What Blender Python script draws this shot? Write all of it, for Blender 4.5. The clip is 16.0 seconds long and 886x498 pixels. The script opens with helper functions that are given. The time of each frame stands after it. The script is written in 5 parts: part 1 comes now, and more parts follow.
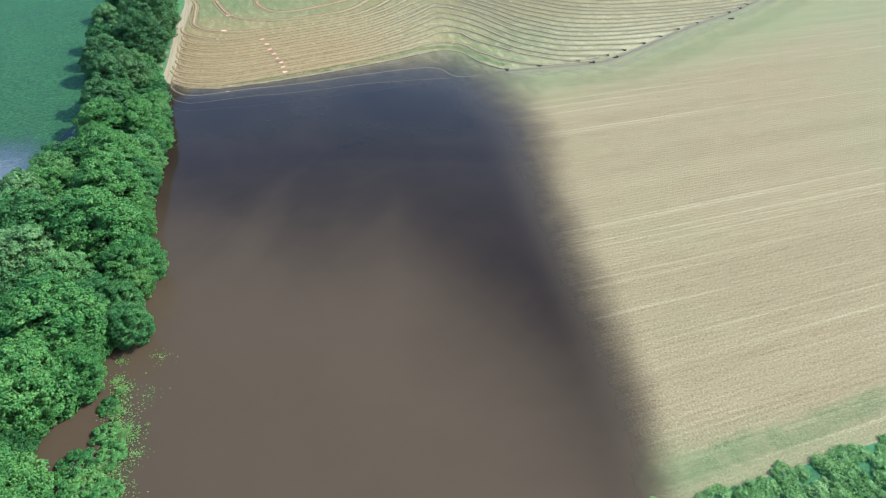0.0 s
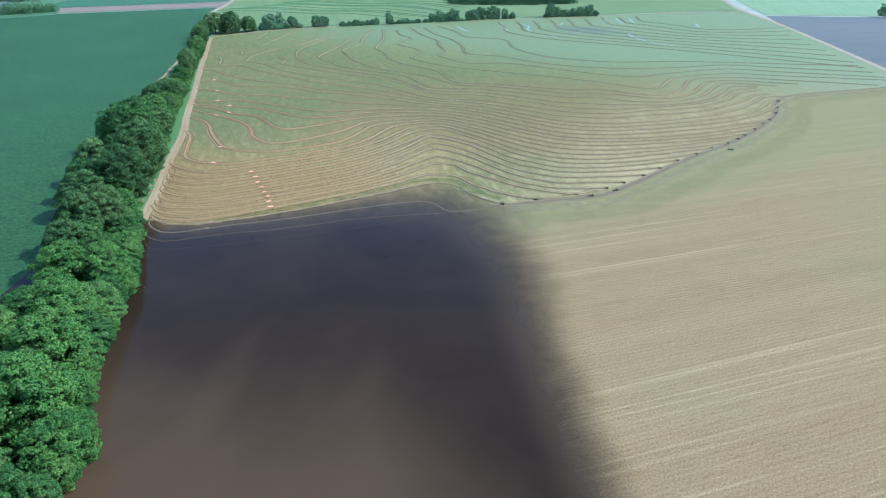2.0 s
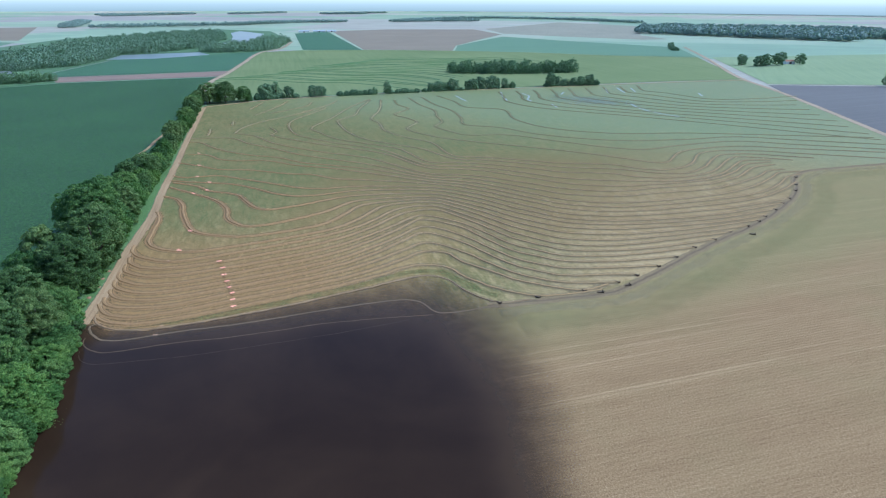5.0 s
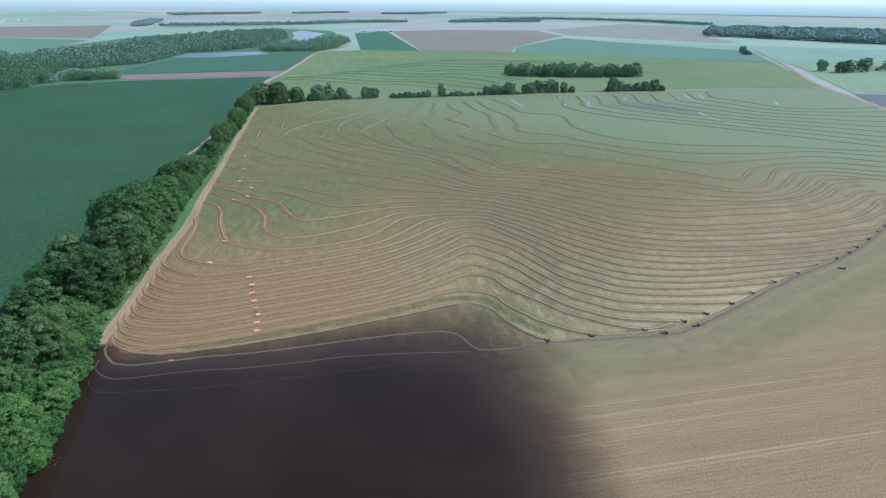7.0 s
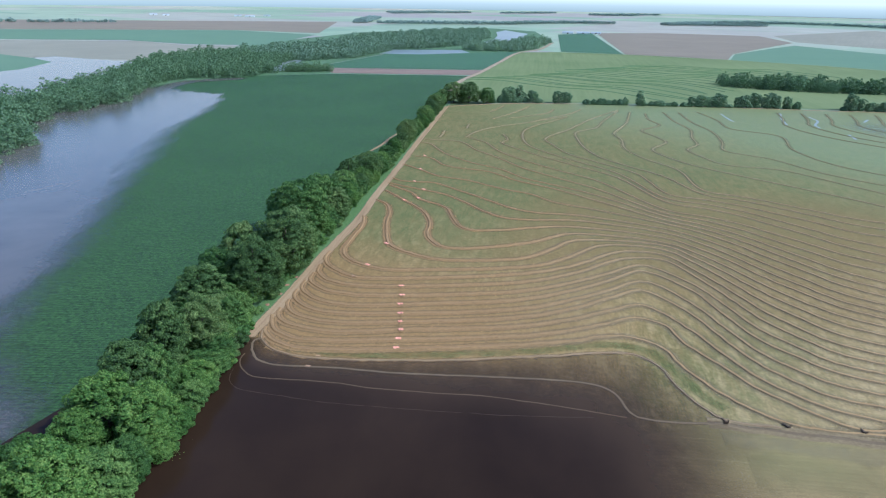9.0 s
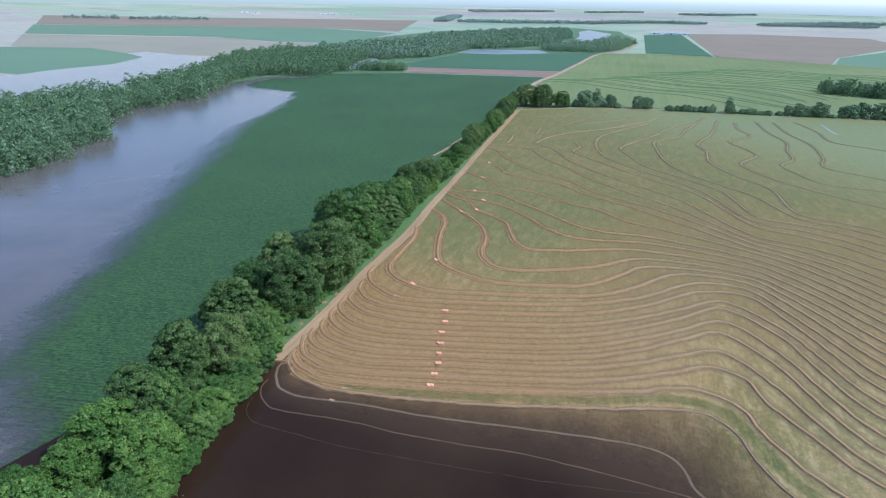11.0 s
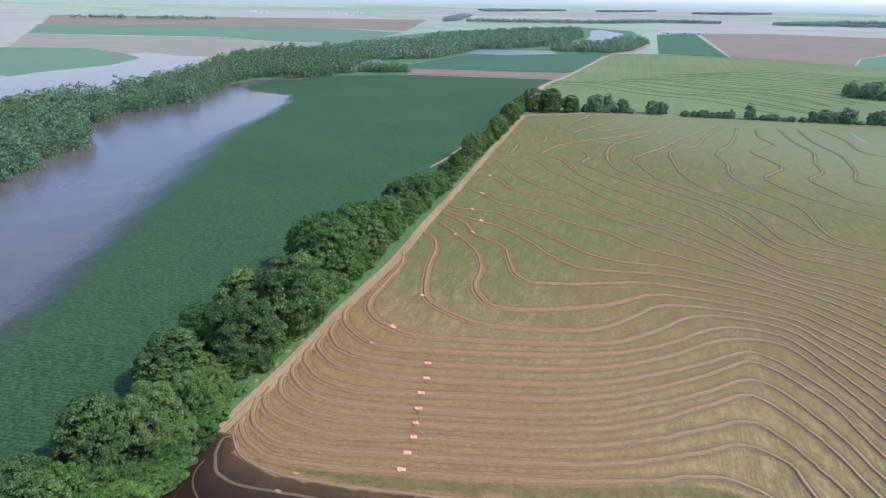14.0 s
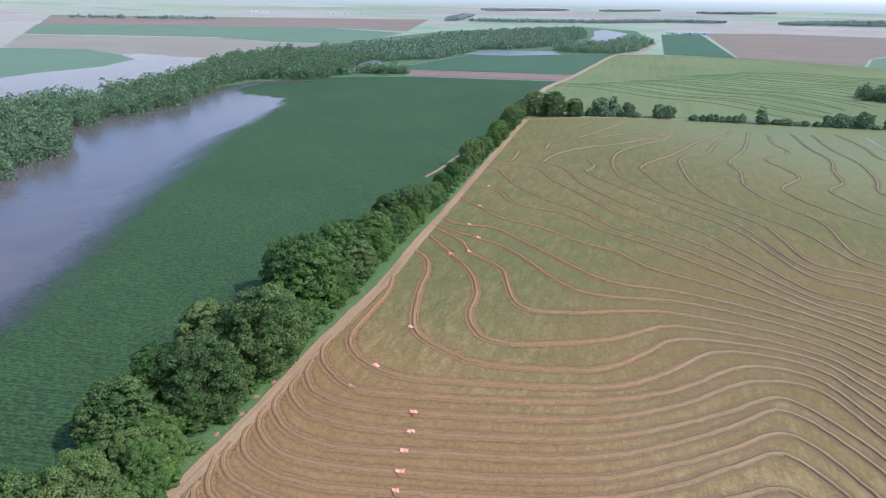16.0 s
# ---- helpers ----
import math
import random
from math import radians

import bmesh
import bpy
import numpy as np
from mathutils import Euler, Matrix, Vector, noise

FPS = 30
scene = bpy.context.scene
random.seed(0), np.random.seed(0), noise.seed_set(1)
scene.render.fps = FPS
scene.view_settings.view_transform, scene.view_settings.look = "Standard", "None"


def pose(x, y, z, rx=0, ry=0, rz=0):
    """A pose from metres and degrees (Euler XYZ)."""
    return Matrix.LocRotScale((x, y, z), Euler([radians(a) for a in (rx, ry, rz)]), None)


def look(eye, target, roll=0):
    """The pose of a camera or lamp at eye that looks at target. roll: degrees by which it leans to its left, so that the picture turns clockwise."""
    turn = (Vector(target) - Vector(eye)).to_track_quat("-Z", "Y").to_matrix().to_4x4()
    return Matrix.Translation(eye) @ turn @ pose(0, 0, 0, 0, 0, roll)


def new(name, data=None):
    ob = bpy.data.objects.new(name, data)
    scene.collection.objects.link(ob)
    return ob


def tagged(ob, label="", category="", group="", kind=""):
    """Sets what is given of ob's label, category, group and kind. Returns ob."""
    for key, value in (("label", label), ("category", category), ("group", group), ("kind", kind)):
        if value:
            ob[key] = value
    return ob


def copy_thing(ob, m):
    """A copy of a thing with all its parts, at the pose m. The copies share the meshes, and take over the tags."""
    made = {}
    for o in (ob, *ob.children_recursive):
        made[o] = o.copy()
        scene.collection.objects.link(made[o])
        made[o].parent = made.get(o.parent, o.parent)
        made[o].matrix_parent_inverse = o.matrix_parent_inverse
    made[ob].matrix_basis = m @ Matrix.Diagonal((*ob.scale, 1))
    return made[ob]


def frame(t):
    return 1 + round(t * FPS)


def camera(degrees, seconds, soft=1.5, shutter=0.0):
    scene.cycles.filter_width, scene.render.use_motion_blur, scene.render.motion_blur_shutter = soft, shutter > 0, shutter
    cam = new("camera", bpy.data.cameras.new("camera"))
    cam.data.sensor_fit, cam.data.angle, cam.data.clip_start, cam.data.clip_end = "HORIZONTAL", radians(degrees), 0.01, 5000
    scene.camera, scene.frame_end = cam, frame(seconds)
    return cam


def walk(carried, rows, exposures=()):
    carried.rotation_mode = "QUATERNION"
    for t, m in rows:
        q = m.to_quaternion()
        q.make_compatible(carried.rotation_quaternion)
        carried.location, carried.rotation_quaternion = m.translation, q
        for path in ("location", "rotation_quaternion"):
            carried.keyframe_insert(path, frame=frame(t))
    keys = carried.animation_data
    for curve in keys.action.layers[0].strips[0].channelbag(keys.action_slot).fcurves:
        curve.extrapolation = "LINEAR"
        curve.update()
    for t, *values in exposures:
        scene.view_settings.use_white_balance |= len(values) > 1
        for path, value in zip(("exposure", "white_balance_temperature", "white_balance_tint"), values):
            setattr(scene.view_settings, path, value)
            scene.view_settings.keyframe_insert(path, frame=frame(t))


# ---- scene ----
cam = camera(71.8, 16.0, 1.2)
METRES, EYE, TILT, LEAN, TURN = 141.8, 76.0, 0.0, 0.0, 0.0
ROWS = [
    (0.0, 0.0, 0.0, 0.0, 0.33, -37.88, -0.42),
    (0.5, 0.0059, 0.0316, 0.0004, 0.42, -34.59, -0.38),
    (1.0, 0.0115, 0.0626, 0.0002, 0.49, -31.55, -0.37),
    (1.5, 0.0175, 0.0931, -0.0001, 0.56, -28.73, -0.31),
    (2.0, 0.0225, 0.1238, -0.0002, 0.6, -27.7, -0.3),
    (2.5, 0.0275, 0.1554, 0.0008, 0.65, -26.11, -0.29),
    (3.0, 0.0323, 0.1865, 0.0011, 0.69, -23.81, -0.26),
    (3.5, 0.0366, 0.2176, 0.0005, 0.72, -22.19, -0.25),
    (6.0, 0.0549, 0.3741, 0.001, 1.5, -22.13, -0.25),
    (6.5, 0.0577, 0.4053, 0.0012, 3.65, -22.14, -0.32),
    (7.0, 0.0601, 0.4364, 0.0016, 6.23, -22.15, -0.42),
    (7.5, 0.0619, 0.4677, 0.0016, 9.74, -22.16, -0.52),
    (8.0, 0.0621, 0.4987, 0.0015, 14.56, -22.2, -0.67),
    (8.5, 0.0622, 0.5297, 0.0015, 20.18, -22.25, -0.8),
    (9.0, 0.0632, 0.561, 0.002, 24.26, -22.31, -0.85),
    (9.5, 0.0607, 0.5909, 0.002, 27.51, -22.36, -0.94),
    (10.0, 0.0584, 0.6223, 0.002, 29.95, -22.42, -0.94),
    (12.5, 0.0217, 0.772, 0.0012, 32.06, -22.56, -0.92),
    (13.0, 0.0117, 0.8012, 0.0012, 32.25, -22.58, -0.9),
    (13.5, 0.0012, 0.8303, 0.0009, 32.37, -22.6, -0.88),
    (14.0, -0.01, 0.8595, 0.0006, 32.48, -22.61, -0.87),
    (14.5, -0.0212, 0.8886, 0.0004, 32.61, -22.62, -0.85),
    (15.0, -0.0334, 0.9175, 0.0, 32.66, -22.63, -0.85),
    (15.5, -0.0458, 0.9463, -0.0002, 32.71, -22.63, -0.84),
    (16.0, -0.059, 0.9752, -0.0006, 32.74, -22.64, -0.83),
]
EXPOSURES = [(0.0, 1.15, 4600, -12), (1.5, 0.92, 4500, -10), (2.5, 0.77, 4520, -7), (3.5, 0.54, 4600, -2), (7.0, 0.38, 4760, 3), (10.0, 0.50, 4950, 6), (12.5, 0.51, 5120, 11), (16.0, 0.50, 5280, 16)]
walk(cam, [(t, pose(0, 0, EYE, TILT, LEAN, TURN) @ pose(METRES * x, METRES * y, METRES * z, 90 + pitch, roll, yaw)) for t, x, y, z, yaw, pitch, roll in ROWS], EXPOSURES)


# ---- world, sun and exposure ----
SUN_AZ, SUN_EL = radians(82), radians(47)       # azimuth from +y towards +x
world = bpy.data.worlds.new("sky")
scene.world = world
world.use_nodes = True
wn = world.node_tree.nodes
sky = wn.new("ShaderNodeTexSky")
sky.sky_type = "NISHITA"
sky.sun_disc = False
sky.sun_elevation, sky.sun_rotation = SUN_EL, SUN_AZ
sky.air_density, sky.dust_density, sky.ozone_density = 1.0, 2.2, 2.0
world.node_tree.links.new(sky.outputs[0], wn["Background"].inputs[0])
wn["Background"].inputs[1].default_value = 0.15
sun_dir = Vector((math.cos(SUN_EL) * math.sin(SUN_AZ), math.cos(SUN_EL) * math.cos(SUN_AZ), math.sin(SUN_EL)))
sun = new("sun", bpy.data.lights.new("sun", "SUN"))
sun.data.energy, sun.data.angle, sun.data.color = 2.8, radians(0.6), (1.0, 0.965, 0.90)
sun.matrix_world = look(sun_dir * 300, (0, 0, 0))


# ---- material helpers ----
class Nodes:
    """A small wrapper that keeps node code short."""

    def __init__(self, name):
        self.mat = bpy.data.materials.new(name)
        self.mat.use_nodes = True
        self.tree = self.mat.node_tree
        self.bsdf = self.tree.nodes["Principled BSDF"]
        self.out = self.tree.nodes["Material Output"]

    def put(self, kind, **values):
        node = self.tree.nodes.new(kind)
        for key, value in values.items():
            node.inputs[key].default_value = value
        return node

    def link(self, a, b):
        self.tree.links.new(a, b)

    def place(self, turn=0.0, stretch=(1, 1, 1)):
        """World place, turned by degrees about z and then stretched."""
        geo = self.put("ShaderNodeNewGeometry")
        spin = self.put("ShaderNodeMapping", Rotation=(0, 0, radians(turn)))
        size = self.put("ShaderNodeMapping", Scale=stretch)
        self.link(geo.outputs["Position"], spin.inputs["Vector"])
        self.link(spin.outputs[0], size.inputs["Vector"])
        return size.outputs[0]

    def noise(self, vector, scale, detail=4.0, rough=0.55, twist=0.0):
        node = self.put("ShaderNodeTexNoise", Scale=scale, Detail=detail, Roughness=rough, Distortion=twist)
        self.link(vector, node.inputs["Vector"])
        return node.outputs["Fac"]

    def ramp(self, fac, *stops):
        node = self.put("ShaderNodeValToRGB")
        els = node.color_ramp.elements
        while len(els) < len(stops):
            els.new(0.5)
        for el, (at, colour) in zip(els, stops):
            el.position = at
            el.color = (*colour, 1) if isinstance(colour, tuple) else (colour, colour, colour, 1)
        self.link(fac, node.inputs["Fac"])
        return node.outputs["Color"]

    def math(self, op, a, b=None, clamp=False):
        node = self.tree.nodes.new("ShaderNodeMath")
        node.operation, node.use_clamp = op, clamp
        for i, v in enumerate((a, b)):
            if v is None:
                continue
            if isinstance(v, (int, float)):
                node.inputs[i].default_value = v
            else:
                self.link(v, node.inputs[i])
        return node.outputs[0]

    def mix(self, fac, a, b, mode="MIX"):
        node = self.tree.nodes.new("ShaderNodeMix")
        node.data_type, node.blend_type = "RGBA", mode
        for i, v in ((0, fac), (6, a), (7, b)):
            if isinstance(v, (int, float)):
                node.inputs[i].default_value = v
            elif isinstance(v, tuple):
                node.inputs[i].default_value = (*v, 1)
            else:
                self.link(v, node.inputs[i])
        return node.outputs[2]

    def spread(self, value, lo, hi, a=0.0, b=1.0):
        node = self.put("ShaderNodeMapRange")
        node.interpolation_type = "SMOOTHSTEP"
        for i, v in enumerate((lo, hi, a, b)):
            node.inputs[i + 1].default_value = v
        self.link(value, node.inputs[0])
        return node.outputs[0]

    def axis(self, vector, which):
        node = self.put("ShaderNodeSeparateXYZ")
        self.link(vector, node.inputs[0])
        return node.outputs[which]

    def finish(self, colour, rough=0.9, gloss=0.2, height=None, bump=0.4, depth=0.1, sheen=0.0):
        if isinstance(colour, tuple):
            self.bsdf.inputs["Base Color"].default_value = (*colour, 1)
        else:
            self.link(colour, self.bsdf.inputs["Base Color"])
        self.bsdf.inputs["Roughness"].default_value = rough
        self.bsdf.inputs["Specular IOR Level"].default_value = gloss
        # sheen stands in for distance haze: a pale veil at grazing views
        self.bsdf.inputs["Sheen Weight"].default_value = sheen
        self.bsdf.inputs["Sheen Roughness"].default_value = 0.6
        if height is not None:
            node = self.put("ShaderNodeBump", Strength=bump, Distance=depth)
            self.link(height, node.inputs["Height"])
            self.link(node.outputs[0], self.bsdf.inputs["Normal"])
        return self.mat


ROW_TURN = 71.8          # turns the stubble rows onto the y axis
TRACK_TURN = -15.6        # degrees by which the farm track leans off +y


def rice_ground():
    n = Nodes("rice_ground")
    p = n.place()
    y, x = n.axis(p, 1), n.axis(p, 0)
    broad = n.noise(p, 0.012, 4, 0.6)
    patch = n.noise(p, 0.09, 5, 0.65)
    fine = n.noise(p, 2.4, 4, 0.75)
    # drill passes, which run along the farm track
    streak = n.noise(n.place(TRACK_TURN, (0.62, 0.06, 1)), 1.0, 5, 0.75)
    drill = n.noise(n.place(TRACK_TURN, (4.2, 0.15, 1)), 1.0, 4, 0.85)
    north = n.spread(n.math("SUBTRACT", y, n.math("MULTIPLY", x, 0.25)), 205, 315)
    green = n.math("ADD", n.math("MULTIPLY", north, 0.42), n.math("ADD", n.math("MULTIPLY", broad, 0.5), -0.08))
    green = n.math("ADD", green, n.math("MULTIPLY", n.math("SUBTRACT", streak, 0.5), 0.50))
    hollow = n.math("MULTIPLY", n.spread(x, -10, 8), n.spread(x, 75, 20))
    hollow = n.math("MULTIPLY", hollow, n.spread(n.math("SUBTRACT", y, n.math("MULTIPLY", x, 0.6)), 245, 195))
    green = n.math("ADD", green, n.math("MULTIPLY", hollow, 0.32))
    green = n.math("ADD", green, n.math("MULTIPLY", n.math("SUBTRACT", patch, 0.5), 0.45))
    meadow = n.math("MULTIPLY", n.math("MULTIPLY", n.spread(y, 232, 258), n.spread(y, 330, 285)), n.spread(x, -20, -62))
    green = n.math("ADD", green, n.math("MULTIPLY", meadow, 0.05))
    green = n.math("ADD", green, n.math("MULTIPLY", n.math("SUBTRACT", drill, 0.5), 1.25))
    colour = n.ramp(green, (0.00, (0.320, 0.232, 0.116)), (0.24, (0.208, 0.158, 0.070)),
                    (0.45, (0.142, 0.126, 0.050)), (0.70, (0.090, 0.112, 0.040)))
    colour = n.mix(n.math("MULTIPLY", n.ramp(fine, (0.45, 0.0), (0.75, 1.0)), 0.45), colour, (0.35, 0.272, 0.150))
    # straw left lying in patches over the lower terraces
    litter = n.ramp(n.noise(n.place(TRACK_TURN, (0.34, 0.11, 1)), 1.0, 5, 0.75), (0.47, 0.0), (0.64, 0.52))
    colour = n.mix(n.math("MULTIPLY", litter, n.math("SUBTRACT", 1.0, n.math("MULTIPLY", north, 0.7))), colour, (0.40, 0.318, 0.180))
    east = n.math("MULTIPLY", n.spread(n.math("SUBTRACT", x, n.math("MULTIPLY", y, 0.5)), -102, -40), n.spread(y, 400, 300))
    colour = n.mix(n.math("MULTIPLY", east, n.ramp(n.noise(p, 0.16, 5, 0.7), (0.34, 0.22), (0.62, 0.68))), colour, (0.390, 0.306, 0.190))
    west = n.math("MULTIPLY", n.spread(x, 20, -50), n.spread(y, 255, 210))
    colour = n.mix(n.math("MULTIPLY", west, 0.62), colour, n.mix(fine, (0.150, 0.084, 0.034), (0.285, 0.172, 0.080)))
    # a drier belt of bare soil across the middle terraces
    belt = n.math("MULTIPLY", n.spread(y, 225, 262), n.spread(n.math("SUBTRACT", y, n.math("MULTIPLY", x, 0.35)), 372, 325))
    belt = n.math("MULTIPLY", belt, n.spread(x, -68, -38))
    belt = n.math("MULTIPLY", belt, n.spread(n.math("ADD", n.math("MULTIPLY", streak, 0.5), n.math("MULTIPLY", patch, 0.5)), 0.30, 0.62))
    colour = n.mix(n.math("MULTIPLY", belt, 0.62), colour, n.mix(fine, (0.140, 0.088, 0.036), (0.255, 0.172, 0.082)))
    # young rice green towards the north-east, paled further in the colour for haze
    far_east = n.spread(n.math("ADD", y, n.math("MULTIPLY", x, 0.6)), 370, 540)
    colour = n.mix(n.math("MULTIPLY", far_east, 0.50), colour, n.mix(streak, (0.128, 0.190, 0.070), (0.235, 0.280, 0.125)))
    colour = n.mix(1.0, colour, (1.06, 0.955, 0.78), "MULTIPLY")
    colour = n.mix(1.0, colour, n.ramp(n.noise(p, 1.0, 6, 0.85), (0.33, 0.70), (0.67, 1.32)), "MULTIPLY")
    n.finish(colour, 0.92, 0.15, n.math("ADD", fine, drill), 0.5, 0.08, 0.0)
    # the north-east stands in a film of water; extra gloss also mimics haze
    wet = n.spread(n.math("ADD", y, n.math("ADD", n.math("MULTIPLY", x, 0.6), n.math("MULTIPLY", broad, 60))), 400, 560)
    n.link(n.math("SUBTRACT", 0.92, n.math("MULTIPLY", wet, 0.30)), n.bsdf.inputs["Roughness"])
    n.link(n.math("ADD", 0.15, n.math("MULTIPLY", wet, 0.16)), n.bsdf.inputs["Specular IOR Level"])
    return n.mat


def stubble_ground():
    n = Nodes("stubble_ground")
    p = n.place()
    rows = n.place(ROW_TURN, (1, 1, 1))
    wobble = n.noise(p, 0.25, 3)
    across = n.math("ADD", n.axis(rows, 0), n.math("MULTIPLY", wobble, 0.5))
    wave = n.math("SINE", n.math("MULTIPLY", across, 2 * math.pi / 0.965))
    long = n.noise(n.place(ROW_TURN, (1.5, 0.09, 1)), 1.0, 4, 0.75)
    passes = n.noise(n.place(ROW_TURN, (0.17, 0.004, 1)), 1.0, 3, 0.6)
    patch = n.noise(p, 0.03, 5, 0.6)
    fine = n.noise(p, 3.0, 4, 0.8)
    line = n.ramp(n.noise(n.place(ROW_TURN, (1.0, 0.006, 1)), 1.0, 2, 0.5), (0.60, 0.0), (0.66, 0.11))
    straw = n.math("ADD", n.math("MULTIPLY", wave, 0.028), n.math("ADD", n.math("MULTIPLY", long, 0.30), 0.25))
    straw = n.math("ADD", straw, line)
    straw = n.math("ADD", straw, n.math("MULTIPLY", passes, 0.20))
    straw = n.math("ADD", straw, n.math("MULTIPLY", n.math("SUBTRACT", fine, 0.5), 1.5))
    colour = n.ramp(straw, (0.20, (0.125, 0.078, 0.043)), (0.45, (0.248, 0.165, 0.092)),
                    (0.64, (0.322, 0.228, 0.131)), (0.90, (0.52, 0.40, 0.245)))
    y, x = n.axis(p, 1), n.axis(p, 0)
    diag = n.math("ADD", y, n.math("MULTIPLY", x, -0.52))
    north = n.math("MAXIMUM", n.math("MAXIMUM", n.spread(diag, 138, 176), n.spread(y, 62, 46)), n.math("MULTIPLY", n.spread(x, 80, 200), 0.75))
    weeds = n.math("MULTIPLY", n.ramp(n.math("ADD", n.math("MULTIPLY", north, 0.45), n.math("MULTIPLY", patch, 0.55)), (0.28, 0.0), (0.76, 1.0)), 0.58)
    colour = n.mix(weeds, colour, n.mix(fine, (0.135, 0.150, 0.055), (0.285, 0.260, 0.135)))
    colour = n.mix(1.0, colour, (0.99, 0.908, 0.765), "MULTIPLY")
    return n.finish(colour, 0.95, 0.1, n.math("ADD", n.math("MULTIPLY", wave, 0.12), fine), 0.6, 0.12, 0.0)


def crop_canopy(name, dark, light, turn, sheen=0.12, row=0.95):
    n = Nodes(name)
    p = n.place()
    rows = n.place(turn)
    wobble = n.noise(p, 0.2, 3)
    wave = n.math("SINE", n.math("MULTIPLY", n.math("ADD", n.axis(rows, 0), n.math("MULTIPLY", wobble, 0.6)), 2 * math.pi / row))
    long = n.noise(n.place(turn, (0.9, 0.10, 1)), 1.0, 4, 0.7)
    clump = n.noise(p, 1.1, 5, 0.85)
    broad = n.noise(p, 0.018, 4, 0.6)
    mixv = n.math("ADD", n.math("MULTIPLY", wave, 0.03), n.math("MULTIPLY", long, 0.20))
    mixv = n.math("ADD", mixv, n.math("MULTIPLY", clump, 0.80))
    mixv = n.math("ADD", mixv, n.math("MULTIPLY", n.math("SUBTRACT", broad, 0.5), 0.10))
    mixv = n.math("ADD", mixv, n.math("MULTIPLY", n.math("SUBTRACT", n.noise(n.place(turn, (1.1, 0.5, 1)), 1.0, 4, 0.75), 0.5), 0.38))
    colour = n.ramp(mixv, (0.43, dark), (0.58, light))
    return n.finish(colour, 0.75, 0.25, mixv, 0.8, 0.45, sheen)


def bare_field(name, a, b, turn=0.0, sheen=0.2, scale=1.0, rough=0.92, gloss=0.15):
    n = Nodes(name)
    p = n.place()
    broad = n.noise(p, 0.008 * scale, 5, 0.6)
    fine = n.noise(p, 0.25 * scale, 4, 0.7)
    long = n.noise(n.place(turn, (0.25 * scale, 0.006 * scale, 1)), 1.0, 4, 0.65)
    v = n.math("ADD", n.math("MULTIPLY", broad, 0.4), n.math("ADD", n.math("MULTIPLY", long, 0.4), n.math("MULTIPLY", fine, 0.2)))
    return n.finish(n.ramp(v, (0.32, a), (0.66, b)), rough, gloss, fine, 0.3, 0.1, sheen)


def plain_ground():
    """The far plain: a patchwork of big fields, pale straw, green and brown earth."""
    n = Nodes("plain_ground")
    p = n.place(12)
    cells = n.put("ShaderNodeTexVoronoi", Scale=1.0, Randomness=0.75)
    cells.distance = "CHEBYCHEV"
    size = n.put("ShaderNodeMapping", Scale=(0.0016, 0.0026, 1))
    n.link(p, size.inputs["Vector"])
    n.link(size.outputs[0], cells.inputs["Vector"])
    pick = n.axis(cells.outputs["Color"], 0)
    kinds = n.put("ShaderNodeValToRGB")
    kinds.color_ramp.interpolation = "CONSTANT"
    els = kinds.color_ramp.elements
    # tones paled and evened out to stand in for distance haze
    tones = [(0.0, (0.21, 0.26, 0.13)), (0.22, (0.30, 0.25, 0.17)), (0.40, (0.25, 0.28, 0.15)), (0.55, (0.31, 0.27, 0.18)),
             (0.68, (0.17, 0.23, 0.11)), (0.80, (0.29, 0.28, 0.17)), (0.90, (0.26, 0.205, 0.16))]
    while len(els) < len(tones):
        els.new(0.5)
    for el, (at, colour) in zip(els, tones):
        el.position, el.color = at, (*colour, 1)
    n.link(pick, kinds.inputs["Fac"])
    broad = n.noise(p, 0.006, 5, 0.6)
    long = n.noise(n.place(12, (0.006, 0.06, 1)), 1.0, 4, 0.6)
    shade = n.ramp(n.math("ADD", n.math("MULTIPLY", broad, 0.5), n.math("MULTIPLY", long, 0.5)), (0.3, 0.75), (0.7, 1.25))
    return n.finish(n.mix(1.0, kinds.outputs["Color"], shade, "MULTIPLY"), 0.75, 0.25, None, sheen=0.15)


def levee_soil():
    n = Nodes("levee_soil")
    p = n.place()
    north = n.spread(n.axis(p, 1), 330, 430)
    fine = n.noise(p, 1.6, 5, 0.75)
    broad = n.noise(p, 0.05, 4, 0.6)
    v = n.math("ADD", n.math("MULTIPLY", fine, 0.55), n.math("MULTIPLY", broad, 0.45))
    colour = n.ramp(v, (0.30, (0.25, 0.170, 0.098)), (0.52, (0.365, 0.262, 0.156)), (0.72, (0.46, 0.35, 0.222)))
    east = n.spread(n.math("ADD", n.axis(p, 0), n.math("MULTIPLY", n.axis(p, 1), 0.25)), 10, 70)
    colour = n.mix(n.math("MULTIPLY", n.math("SUBTRACT", 1.0, east), 0.7), colour, n.ramp(fine, (0.3, (0.215, 0.140, 0.088)), (0.7, (0.335, 0.235, 0.155))))
    tuft = n.ramp(n.noise(p, 0.35, 5, 0.7), (0.58, 0.0), (0.76, 0.5))
    colour = n.mix(tuft, colour, (0.11, 0.13, 0.05))
    colour = n.mix(1.0, colour, (0.92, 0.80, 0.60), "MULTIPLY")
    colour = n.mix(n.math("MULTIPLY", north, 0.6), colour, n.ramp(fine, (0.3, (0.170, 0.165, 0.080)), (0.7, (0.290, 0.265, 0.145))))
    return n.finish(colour, 0.95, 0.1, fine, 0.6, 0.1, 0.0)


